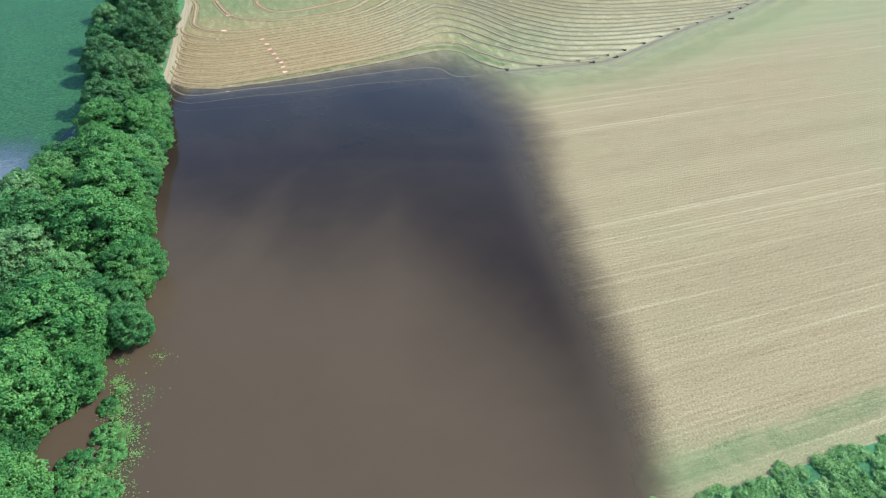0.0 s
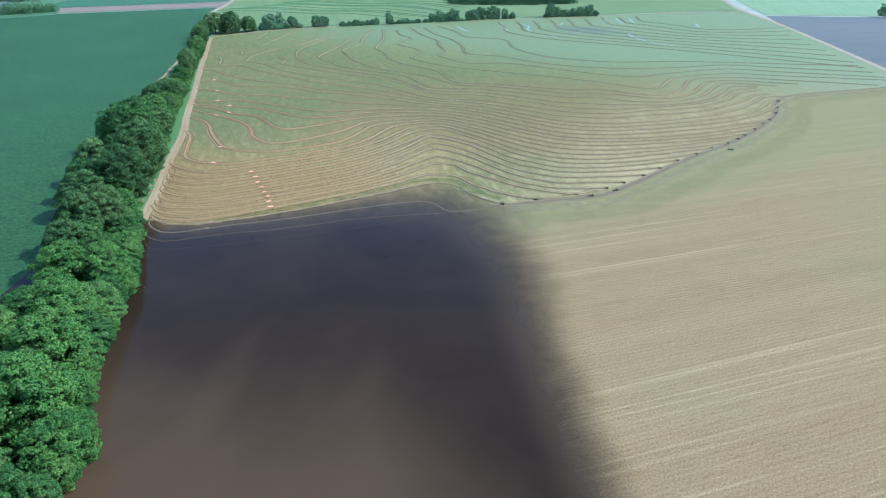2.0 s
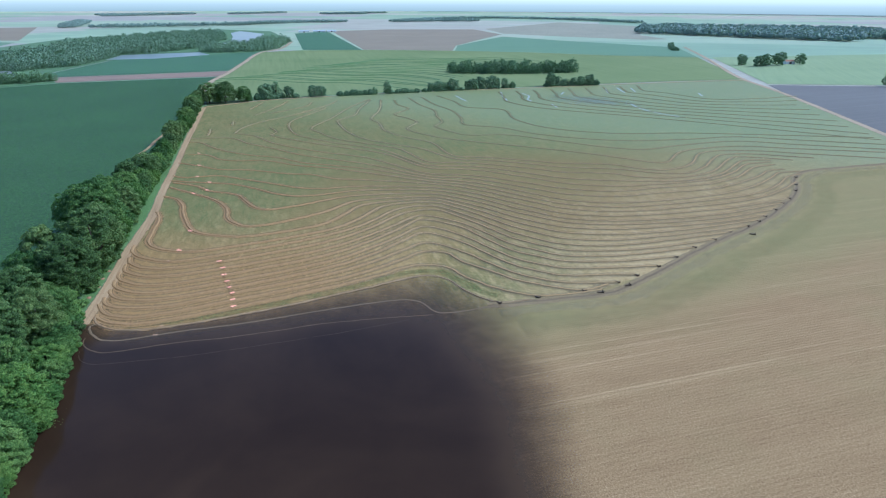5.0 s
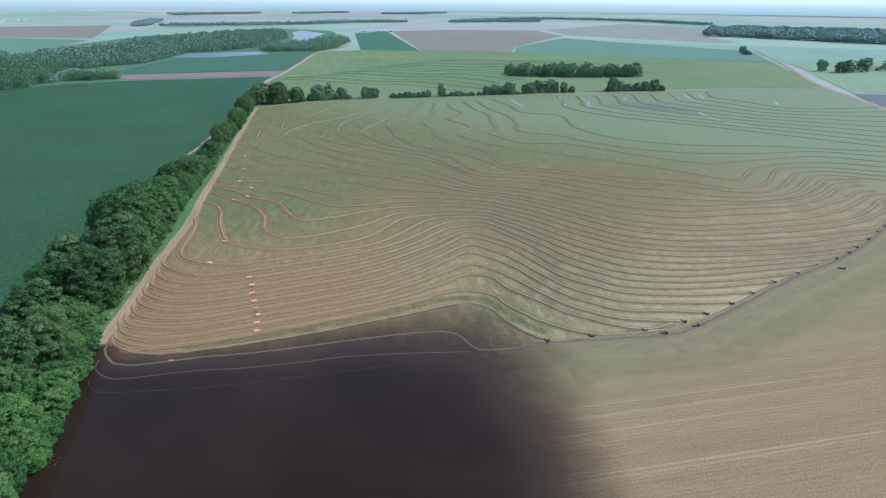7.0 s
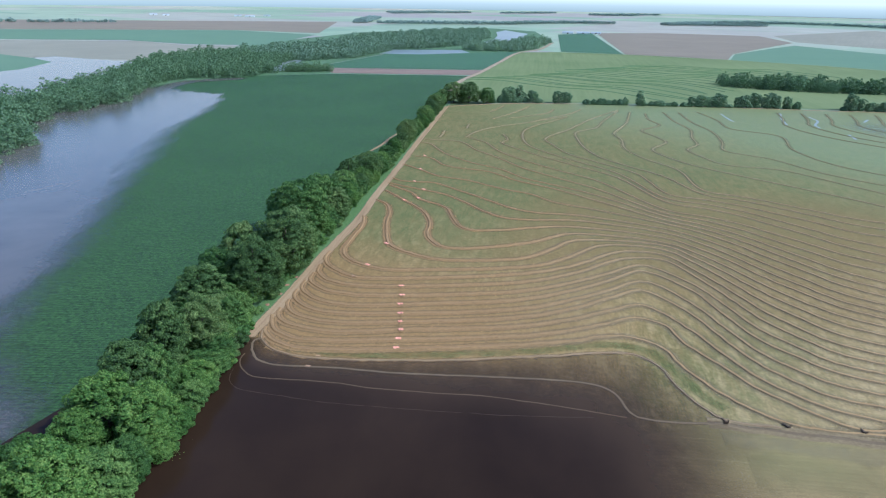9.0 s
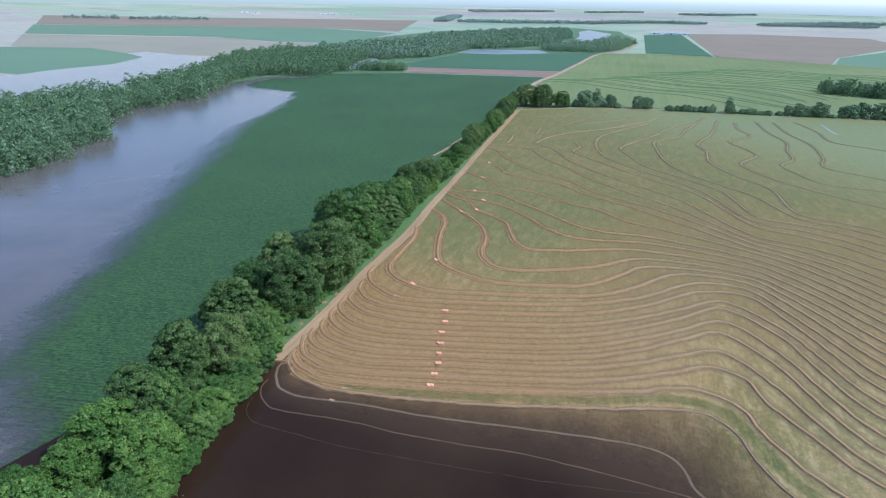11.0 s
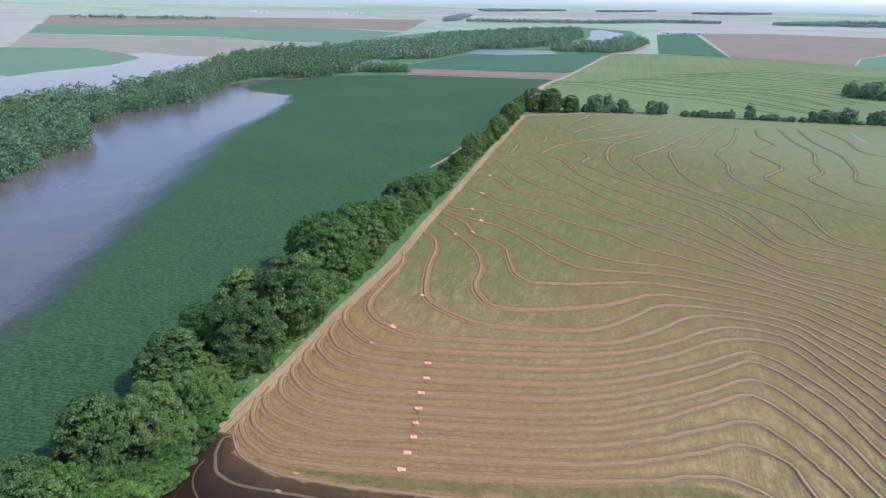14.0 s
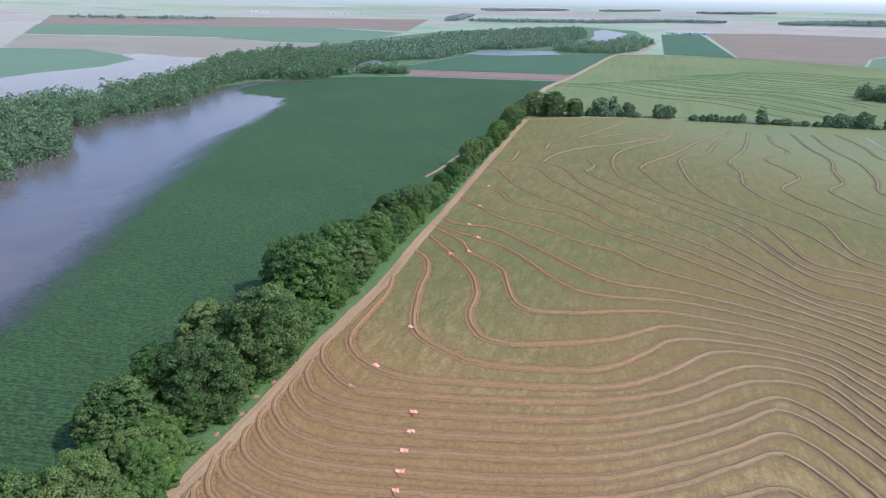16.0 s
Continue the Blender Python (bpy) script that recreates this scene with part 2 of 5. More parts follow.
def furrow_soil():
    n = Nodes("shaded_furrow_soil")
    p = n.place()
    fine = n.noise(p, 1.4, 5, 0.75)
    # furrow earth with the levee's shade put into its colour, darkest in the east
    west = n.ramp(fine, (0.30, (0.112, 0.068, 0.033)), (0.55, (0.175, 0.106, 0.053)), (0.75, (0.120, 0.108, 0.040)))
    east = n.ramp(fine, (0.30, (0.060, 0.042, 0.019)), (0.55, (0.100, 0.072, 0.032)), (0.75, (0.092, 0.084, 0.031)))
    side = n.spread(n.math("ADD", n.axis(p, 0), n.math("MULTIPLY", n.axis(p, 1), 0.25)), 20, 70)
    colour = n.mix(side, west, east)
    return n.finish(colour, 0.9, 0.2, fine, 0.6, 0.1)


def track_soil(name="track_soil", tone=(1.0, 1.0, 1.0)):
    n = Nodes(name)
    p = n.place()
    fine = n.noise(p, 1.8, 5, 0.75)
    long = n.noise(n.place(TRACK_TURN, (0.9, 0.03, 1)), 1.0, 4, 0.7)
    v = n.math("ADD", n.math("MULTIPLY", fine, 0.4), n.math("MULTIPLY", long, 0.6))
    colour = n.ramp(v, (0.32, (0.205, 0.128, 0.066)), (0.52, (0.340, 0.222, 0.118)), (0.72, (0.46, 0.325, 0.190)))
    colour = n.mix(1.0, colour, tone, "MULTIPLY")
    wear = n.put("ShaderNodeAttribute")
    wear.attribute_name = "wear"
    ragged = n.math("ADD", wear.outputs["Fac"], n.math("MULTIPLY", n.math("SUBTRACT", n.noise(p, 0.8, 5, 0.75), 0.5), 1.3))
    n.link(n.spread(ragged, 0.15, 0.85), n.bsdf.inputs["Alpha"])
    return n.finish(colour, 0.95, 0.1, fine, 0.5, 0.1, 0.0)


def grass_ground():
    n = Nodes("grass_ground")
    p = n.place()
    fine = n.noise(p, 1.5, 5, 0.75)
    broad = n.noise(p, 0.12, 4, 0.6)
    v = n.math("ADD", n.math("MULTIPLY", fine, 0.55), n.math("MULTIPLY", broad, 0.45))
    colour = n.ramp(v, (0.28, (0.03, 0.055, 0.018)), (0.55, (0.075, 0.14, 0.035)), (0.75, (0.15, 0.20, 0.07)))
    return n.finish(colour, 0.9, 0.15, fine, 0.8, 0.25, 0.1)


def muddy_water(name, low, high, shore, rough, gloss, south=0.0, grit=0.0):
    """Silty flood water: opaque where deep, clear over the drowned ground at its edges."""
    n = Nodes(name)
    p = n.place()
    deep = n.put("ShaderNodeAttribute")
    deep.attribute_name = "depth"
    swirl = n.noise(p, 0.018, 4, 0.55, 1.2)
    fine = n.noise(p, 0.08, 4, 0.6, 0.5)
    colour = n.ramp(n.math("ADD", n.math("MULTIPLY", swirl, 0.7), n.math("MULTIPLY", fine, 0.3)),
                    (0.30, low), (0.70, high))
    # lighter brown southward, its edge slanting from the west bank to the south-east corner
    slant = n.math("ADD", n.axis(p, 1), n.math("MULTIPLY", n.math("MAXIMUM", n.axis(p, 0), -10.0), 1.5))
    slant = n.math("ADD", slant, n.math("MULTIPLY", n.math("SUBTRACT", swirl, 0.5), 70))
    colour = n.mix(n.spread(slant, 116, 58, 0.0, south), colour, (0.215, 0.126, 0.066))
    silt = n.spread(deep.outputs["Fac"], 0.95, 0.2, 0.0, 0.75)
    n.link(n.mix(silt, colour, shore), n.bsdf.inputs["Base Color"])
    n.bsdf.inputs["Roughness"].default_value = rough
    n.bsdf.inputs["Specular IOR Level"].default_value = gloss
    n.bsdf.inputs["IOR"].default_value = 1.33
    ripple = n.noise(n.place(20, (0.7, 0.35, 1)), 1.0, 3, 0.5)
    bump = n.put("ShaderNodeBump", Strength=0.05, Distance=0.05)
    n.link(ripple, bump.inputs["Height"])
    n.link(bump.outputs[0], n.bsdf.inputs["Normal"])
    ragged = n.math("ADD", deep.outputs["Fac"], n.math("MULTIPLY", n.math("SUBTRACT", n.noise(p, 0.12, 5, 0.65), 0.5), 0.25))
    if grit:
        ragged = n.math("ADD", ragged, n.math("MULTIPLY", n.math("SUBTRACT", n.noise(n.place(66, (0.9, 0.22, 1)), 1.0, 5, 0.75), 0.5), grit))
    n.link(n.spread(ragged, 0.05, 0.75), n.bsdf.inputs["Alpha"])
    return n.mat


def leaves(name, dark, mid, light, haze=0.0, rough_crown=False):
    n = Nodes(name)
    geo = n.put("ShaderNodeNewGeometry")
    info = n.put("ShaderNodeObjectInfo")
    v = n.math("ADD", n.math("MULTIPLY", geo.outputs["Random Per Island"], 0.55), n.math("MULTIPLY", info.outputs["Random"], 0.45))
    lumps = n.noise(n.place(), 0.45, 3, 0.6)
    v = n.math("ADD", v, n.math("MULTIPLY", n.math("SUBTRACT", lumps, 0.5), 0.8))
    v = n.math("ADD", v, n.math("MULTIPLY", n.math("SUBTRACT", n.noise(n.place(), 0.14, 2, 0.5), 0.5), 0.9))
    colour = n.ramp(v, (0.1, dark), (0.5, mid), (0.9, light))
    n.finish(colour, 0.55, 0.25, n.noise(n.place(), 1.3, 4, 0.7) if rough_crown else None, 0.4, 0.3, sheen=haze)
    shine = n.put("ShaderNodeBsdfTranslucent")
    n.link(n.mix(1.0, colour, (1.1, 1.25, 0.5), "MULTIPLY"), shine.inputs["Color"])
    both = n.put("ShaderNodeMixShader", Fac=0.25)
    n.link(n.bsdf.outputs[0], both.inputs[1])
    n.link(shine.outputs[0], both.inputs[2])
    n.link(both.outputs[0], n.out.inputs["Surface"])
    return n.mat


def bark_wood():
    n = Nodes("bark")
    v = n.noise(n.place(0, (6, 6, 1)), 1.0, 4, 0.7)
    return n.finish(n.ramp(v, (0.3, (0.06, 0.045, 0.032)), (0.7, (0.17, 0.135, 0.10))), 0.9, 0.2, v, 0.6, 0.05)


def plain_paint(name, colour, rough=0.6):
    n = Nodes(name)
    v = n.noise(n.place(), 0.9, 5, 0.65)
    dim = tuple(c * 0.78 for c in colour)
    return n.finish(n.ramp(v, (0.3, dim), (0.7, colour)), rough, 0.4, v, 0.15, 0.02)


RICE, STUBBLE = rice_ground(), stubble_ground()
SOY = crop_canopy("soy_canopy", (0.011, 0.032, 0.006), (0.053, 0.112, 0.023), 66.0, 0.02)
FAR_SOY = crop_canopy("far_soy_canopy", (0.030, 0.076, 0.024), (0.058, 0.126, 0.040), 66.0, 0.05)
MID_GREEN = bare_field("mid_green_crop", (0.078, 0.140, 0.062), (0.115, 0.182, 0.082), 66, 0.1)
FAR_RICE = bare_field("far_rice_ground", (0.120, 0.152, 0.056), (0.205, 0.222, 0.092), TRACK_TURN, 0.0, 1.0, 0.9, 0.1)
# this green is lifted in base colour to make up for missing haze
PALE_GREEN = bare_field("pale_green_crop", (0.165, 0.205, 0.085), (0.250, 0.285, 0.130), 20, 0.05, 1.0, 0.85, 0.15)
BROWN = bare_field("brown_earth", (0.175, 0.130, 0.082), (0.240, 0.182, 0.118), 30, 0.05)
STRIP = bare_field("reddish_strip_earth", (0.17, 0.105, 0.070), (0.25, 0.165, 0.115), 25, 0.05)
PURPLE = bare_field("dark_silt_earth", (0.100, 0.086, 0.076), (0.150, 0.128, 0.112), 65, 0.05)
STRAW = bare_field("straw_field", (0.185, 0.158, 0.098), (0.270, 0.232, 0.150), 10, 0.1)
FURROW = furrow_soil()


def verge_grass():
    n = Nodes("verge_grass")
    p = n.place()
    fine = n.noise(p, 1.5, 5, 0.75)
    return n.finish(n.ramp(fine, (0.28, (0.06, 0.105, 0.032)), (0.55, (0.105, 0.168, 0.052)), (0.75, (0.20, 0.225, 0.09))), 0.9, 0.15, fine, 0.8, 0.2)


def skirt_soil():
    """Worked soil beside the levees: reddish in the west, khaki with shoots in the east and north."""
    n = Nodes("skirt_soil")
    p = n.place()
    fine = n.noise(p, 1.2, 5, 0.75)
    red = n.ramp(fine, (0.30, (0.215, 0.130, 0.060)), (0.70, (0.385, 0.224, 0.094)))
    khaki = n.ramp(fine, (0.30, (0.225, 0.162, 0.090)), (0.70, (0.365, 0.270, 0.158)))
    east = n.spread(n.math("ADD", n.axis(p, 0), n.math("MULTIPLY", n.axis(p, 1), 0.25)), 10, 70)
    north = n.spread(n.axis(p, 1), 250, 330)
    wear = n.put("ShaderNodeAttribute")
    wear.attribute_name = "wear"
    ragged = n.math("ADD", wear.outputs["Fac"], n.math("MULTIPLY", n.math("SUBTRACT", n.noise(p, 0.9, 4, 0.7), 0.5), 0.7))
    cover = n.math("MULTIPLY", n.spread(ragged, 0.1, 0.9), n.math("SUBTRACT", 0.85, n.math("MULTIPLY", n.math("MAXIMUM", east, north), 0.55)))
    n.link(cover, n.bsdf.inputs["Alpha"])
    return n.finish(n.mix(east, red, khaki), 0.95, 0.1, fine, 0.6, 0.1, 0.0)


def bank_soil():
    n = Nodes("bank_soil")
    p = n.place()
    fine = n.noise(p, 1.7, 5, 0.8)
    red = n.ramp(fine, (0.32, (0.175, 0.106, 0.046)), (0.68, (0.365, 0.214, 0.090)))
    # khaki sides darkened in colour to deepen the shaded lines beside the crest
    khaki = n.ramp(fine, (0.32, (0.140, 0.098, 0.050)), (0.68, (0.280, 0.200, 0.108)))
    east = n.spread(n.math("ADD", n.axis(p, 0), n.math("MULTIPLY", n.axis(p, 1), 0.25)), 10, 70)
    north = n.math("MULTIPLY", n.spread(n.axis(p, 1), 330, 430), 0.65)
    olive = n.ramp(fine, (0.32, (0.105, 0.110, 0.048)), (0.68, (0.215, 0.200, 0.100)))
    return n.finish(n.mix(north, n.mix(east, red, khaki), olive), 0.95, 0.1, fine, 0.7, 0.12)


BANK = bank_soil()
GRAVEL = track_soil("pale_gravel", (1.05, 1.16, 1.42))
SKIRT, VERGE = skirt_soil(), verge_grass()
DROWNED = bare_field("drowned_earth", (0.072, 0.044, 0.023), (0.125, 0.078, 0.042), 0, 0.0, 20)
SUNKEN = bare_field("sunken_earth", (0.036, 0.022, 0.013), (0.066, 0.040, 0.023), 0, 0.0, 20)
WET_BANK = bare_field("wet_bank_earth", (0.200, 0.128, 0.068), (0.320, 0.215, 0.122), 0, 0.0, 20)
WET = bare_field("wet_earth", (0.100, 0.068, 0.038), (0.185, 0.128, 0.074), 0, 0.0, 20)
PLAIN, LEVEE, TRACK, GRASS, WATER = plain_ground(), levee_soil(), track_soil(), grass_ground(), muddy_water("muddy_water", (0.017, 0.0090, 0.0055), (0.033, 0.0185, 0.0105), (0.115, 0.070, 0.038), 0.12, 0.18, 0.27)
RIVER = muddy_water("river_water", (0.094, 0.078, 0.068), (0.138, 0.114, 0.098), (0.085, 0.088, 0.080), 0.20, 0.75, 0.0, 0.8)
LEAF = leaves("leaf_green", (0.034, 0.076, 0.015), (0.080, 0.148, 0.030), (0.185, 0.258, 0.062))
LEAF_DARK = leaves("leaf_dark", (0.040, 0.074, 0.017), (0.094, 0.150, 0.037), (0.196, 0.246, 0.074))
LEAF_BRIGHT = leaves("leaf_bright", (0.038, 0.086, 0.015), (0.088, 0.166, 0.028), (0.180, 0.255, 0.052))
LEAF_SCRUB = leaves("leaf_scrub", (0.120, 0.180, 0.036), (0.215, 0.285, 0.062), (0.340, 0.390, 0.120))
LEAF_WEED = leaves("leaf_weed", (0.070, 0.110, 0.022), (0.120, 0.180, 0.036), (0.220, 0.270, 0.065))
# haze is put into the next three leaf colours, palest for the horizon
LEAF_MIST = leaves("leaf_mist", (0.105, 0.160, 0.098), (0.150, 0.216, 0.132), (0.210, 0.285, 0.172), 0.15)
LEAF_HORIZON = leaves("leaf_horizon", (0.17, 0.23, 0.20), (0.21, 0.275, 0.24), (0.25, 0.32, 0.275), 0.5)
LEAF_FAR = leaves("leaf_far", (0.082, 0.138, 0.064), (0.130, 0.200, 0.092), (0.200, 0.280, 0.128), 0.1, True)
# reflected sky is put into this water's pale base colour
PALE_WATER = muddy_water("sky_pale_water", (0.15, 0.16, 0.155), (0.20, 0.21, 0.20), (0.15, 0.15, 0.14), 0.30, 0.6)
BARK = bark_wood()
ORANGE = plain_paint("orange_plastic", (0.95, 0.40, 0.26), 0.5)
PALE_SHEET = plain_paint("pale_plastic_sheet", (0.46, 0.26, 0.14), 0.6)
STEEL = plain_paint("rusty_steel", (0.085, 0.052, 0.030), 0.8)
WHITE = plain_paint("white_metal_cladding", (0.78, 0.77, 0.74), 0.5)
GREY_ROOF = plain_paint("grey_roof_metal", (0.45, 0.46, 0.47), 0.4)
CLAY = bare_field("red_clay", (0.26, 0.125, 0.075), (0.36, 0.19, 0.12), 0, 0.0, 20)


# ---- mesh helpers ----
def mesh_of(name, verts, faces, material, smooth=False):
    me = bpy.data.meshes.new(name)
    me.from_pydata([tuple(v) for v in verts], [], [tuple(f) for f in faces])
    me.materials.append(material)
    if smooth:
        me.polygons.foreach_set("use_smooth", [True] * len(me.polygons))
    me.update()
    return me


def part(name, data, parent, label=""):
    ob = new(name, data)
    ob.parent = parent
    return tagged(ob, label)


def sheet(name, corners, z, material, label, category="ground"):
    """A flat piece of the setting with the given outline."""
    bm = bmesh.new()
    bm.faces.new([bm.verts.new((x, y, z)) for x, y in corners])
    bmesh.ops.triangulate(bm, faces=bm.faces[:])
    bmesh.ops.recalc_face_normals(bm, faces=bm.faces[:])
    if bm.faces[:][0].normal.z < 0:
        bmesh.ops.reverse_faces(bm, faces=bm.faces[:])
    me = bpy.data.meshes.new(name)
    bm.to_mesh(me)
    bm.free()
    me.materials.append(material)
    return tagged(new(name, me), label, category, kind="structure")


def glide(points, step=2.5):
    """A smooth centripetal curve through control points, sampled about every step metres."""
    p = [np.array(q, float) for q in points]
    p = [2 * p[0] - p[1]] + p + [2 * p[-1] - p[-2]]
    out = []
    for a, b, c, d in zip(p, p[1:], p[2:], p[3:]):
        t = [0.0]
        for u, v in ((a, b), (b, c), (c, d)):
            t.append(t[-1] + max(1e-3, np.linalg.norm(v - u)) ** 0.5)
        n = max(2, int(np.linalg.norm(c - b) / step))
        for k in range(n):
            s = t[1] + (t[2] - t[1]) * k / n
            a1 = (t[1] - s) / (t[1] - t[0]) * a + (s - t[0]) / (t[1] - t[0]) * b
            a2 = (t[2] - s) / (t[2] - t[1]) * b + (s - t[1]) / (t[2] - t[1]) * c
            a3 = (t[3] - s) / (t[3] - t[2]) * c + (s - t[2]) / (t[3] - t[2]) * d
            b1 = (t[2] - s) / (t[2] - t[0]) * a1 + (s - t[0]) / (t[2] - t[0]) * a2
            b2 = (t[3] - s) / (t[3] - t[1]) * a2 + (s - t[1]) / (t[3] - t[1]) * a3
            out.append((t[2] - s) / (t[2] - t[1]) * b1 + (s - t[1]) / (t[2] - t[1]) * b2)
    out.append(p[-2])
    return np.array(out)


def ribbon(name, points, profile, material, step=2.5, rough=0.0, seed=0, smooth=True):
    """A profile of (offset, height) pairs swept along a smooth line, with uneven edges."""
    line = glide(points, step)
    way = np.gradient(line, axis=0)
    way /= np.linalg.norm(way, axis=1)[:, None] + 1e-9
    side = np.stack([way[:, 1], -way[:, 0]], 1)
    rng = np.random.default_rng(seed)
    verts, faces, k = [], [], len(profile)
    for i in range(len(line)):
        sway = rng.normal(0, rough)
        for j, (off, z) in enumerate(profile):
            o = off + sway + rng.normal(0, rough * 0.2)
            x, y = line[i] + side[i] * o
            edge = j in (0, k - 1)
            verts.append((x, y, z if edge else z * (1 + rng.normal(0, rough * 0.6))))
    for i in range(len(line) - 1):
        for j in range(k - 1):
            a = i * k + j
            faces.append((a, a + k, a + k + 1, a + 1))
    return mesh_of(name, verts, faces, material, smooth)


# ---- ground and fields ----
def disc_ground():
    rings = [0, 300, 900, 2000, 3500, 4750]
    bm = bmesh.new()
    loops = []
    for r in rings[1:]:
        loops.append([bm.verts.new((r * math.cos(a), 300 + r * math.sin(a), -0.30)) for a in (2 * math.pi * k / 64 for k in range(64))])
    bm.faces.new(loops[0])
    for a, b in zip(loops, loops[1:]):
        for k in range(64):
            bm.faces.new((a[k], b[k], b[(k + 1) % 64], a[(k + 1) % 64]))
    me = bpy.data.meshes.new("ground")
    bm.to_mesh(me)
    bm.free()
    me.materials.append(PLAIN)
    return tagged(new("ground", me), "flat farming plain of pale and green fields to the horizon", "ground", kind="structure")


disc_ground()


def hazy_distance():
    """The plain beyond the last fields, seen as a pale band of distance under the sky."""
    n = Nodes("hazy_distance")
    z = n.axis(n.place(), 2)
    # self-lit ring: haze and low sky are painted on it as glow
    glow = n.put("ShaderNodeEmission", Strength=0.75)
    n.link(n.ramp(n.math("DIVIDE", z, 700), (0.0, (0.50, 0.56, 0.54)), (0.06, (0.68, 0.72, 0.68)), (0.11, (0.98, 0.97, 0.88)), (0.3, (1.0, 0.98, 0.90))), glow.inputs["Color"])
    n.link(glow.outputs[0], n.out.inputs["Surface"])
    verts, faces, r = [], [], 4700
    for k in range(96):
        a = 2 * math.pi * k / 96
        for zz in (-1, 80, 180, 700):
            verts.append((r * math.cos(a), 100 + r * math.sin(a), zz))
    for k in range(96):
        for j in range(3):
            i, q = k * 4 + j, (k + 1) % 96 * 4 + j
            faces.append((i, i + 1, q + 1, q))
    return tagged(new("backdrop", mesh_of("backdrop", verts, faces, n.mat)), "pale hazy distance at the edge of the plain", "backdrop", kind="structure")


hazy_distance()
TRACK_LINE = [(-85.5, 178), (-87, 184.5), (-91.8, 205), (-97.8, 226), (-106.7, 263.5), (-116, 292.5), (-130, 340), (-145.4, 390), (-163, 450), (-181, 511)]
CHANNEL = [(17, 190.8), (21, 191.8), (31, 194.5), (44, 197.7), (54, 201), (64, 209.5), (80, 224.5), (95, 238.5), (114, 254), (128, 267.3), (148, 290), (158, 305), (167, 324), (178, 335.5), (205, 345), (238, 355.5), (266, 366)]

sheet("soy_field", [(-60, -150), (-60, 90), (-86, 150), (-100, 200), (-125, 293), (-160, 393), (-195, 512), (-215, 600), (-240, 705), (-374, 645), (-422, 596),
                    (-449, 560), (-452, 507), (-470, 440), (-470, -150)], 0.0, SOY, "dark green soybean field in close rows", "crop field")
sheet("rice_field", [(-80, 130), (-90, 184), (-110, 263), (-149, 390), (-187, 514), (-146, 549), (-87, 580), (-17, 608), (57, 631), (120, 652), (219, 684), (312, 712),
                     (303, 611), (285, 489), (268, 368), (238, 357), (178, 337), (166, 324), (148, 291), (128, 268.5), (95, 240), (64, 211), (44, 199), (20, 193), (4, 180), (4, 130)],
      0.02, RICE, "young rice field with thin green shoots on tan earth", "crop field")
sheet("stubble_field", [(4.5, 20), (4.5, 190), (20, 196), (44, 201), (64, 213), (95, 242), (128, 270), (148, 293), (166, 326), (178, 339), (238, 359), (268, 370),
                        (256, 300), (225, 60), (205, -150), (4.5, -150)], 0.015, STUBBLE, "tan crop stubble field in fine straight rows", "crop field")
sheet("tree_strip_ground", [(-40, -150), (-44, 40), (-50, 90), (-66, 140), (-82, 168), (-87.5, 184), (-92.5, 205), (-98.5, 226), (-107.5, 263.5), (-117, 292.5), (-146.5, 390), (-182, 514),
                            (-198, 560), (-206, 552), (-190, 500), (-166, 420), (-146, 350), (-128, 285), (-114, 225), (-108, 195), (-99, 165), (-88, 130), (-78, 95), (-66, 50), (-64, -150)],
      0.05, GRASS, "rough grass and weeds under the tree line", "grass")
sheet("far_rice_field", [(-200, 560), (-230, 660), (-242, 740), (-262, 858), (-289, 1035), (-240, 1075), (-150, 1090), (0, 1085), (130, 1060), (245, 1010), (365, 985), (314, 715), (219, 690), (57, 636), (-17, 613), (-87, 585), (-146, 554), (-182, 520)],
      -0.02, FAR_RICE, "pale green rice field beyond the hedgerow", "crop field")
sheet("wood_floor", [(-300, 120), (-300, 240), (-330, 290), (-384, 315), (-390, 350), (-388, 390), (-440, 460), (-458, 510), (-445, 560), (-420, 600), (-378, 648), (-408, 692), (-434, 712), (-448, 882), (-400, 908), (-345, 978), (-292, 1043), (-285, 1100), (-306, 1300), (-460, 1700), (-640, 1800), (-780, 1360), (-720, 880), (-655, 612), (-640, 530), (-575, 435), (-560, 330), (-520, 120)], -0.08, GRASS, "dim green ground under the river woods", "grass")
sheet("bare_strip", [(-379, 650), (-240, 712), (-246, 765), (-405, 690)], 0.02, STRIP, "narrow reddish strip of bare earth", "bare field")
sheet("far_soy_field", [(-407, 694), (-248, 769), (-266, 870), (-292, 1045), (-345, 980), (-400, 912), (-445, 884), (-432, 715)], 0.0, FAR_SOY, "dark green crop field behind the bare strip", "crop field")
sheet("brown_field", [(-139, 1094), (-58, 1092), (6, 1078), (12, 1205), (76, 1437), (124, 1604), (65, 1868), (-169, 1840), (-305, 1730), (-289, 1650)], -0.05, BROWN, "broad field of bare brown earth", "bare field")
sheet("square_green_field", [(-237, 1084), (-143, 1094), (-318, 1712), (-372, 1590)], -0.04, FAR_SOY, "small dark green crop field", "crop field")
sheet("pale_green_field", [(10, 1076), (130, 1062), (246, 1012), (366, 990), (405, 1190), (225, 1376), (120, 1510), (79, 1400), (15, 1205)], -0.05, MID_GREEN, "smooth green field beyond the wood block", "crop field")
sheet("straw_field_north", [(130, 1640), (250, 1530), (410, 1420), (470, 1440), (456, 1600), (606, 2184), (405, 2500), (98, 1905)], -0.07, STRAW, "pale harvested field near the far woods", "bare field")
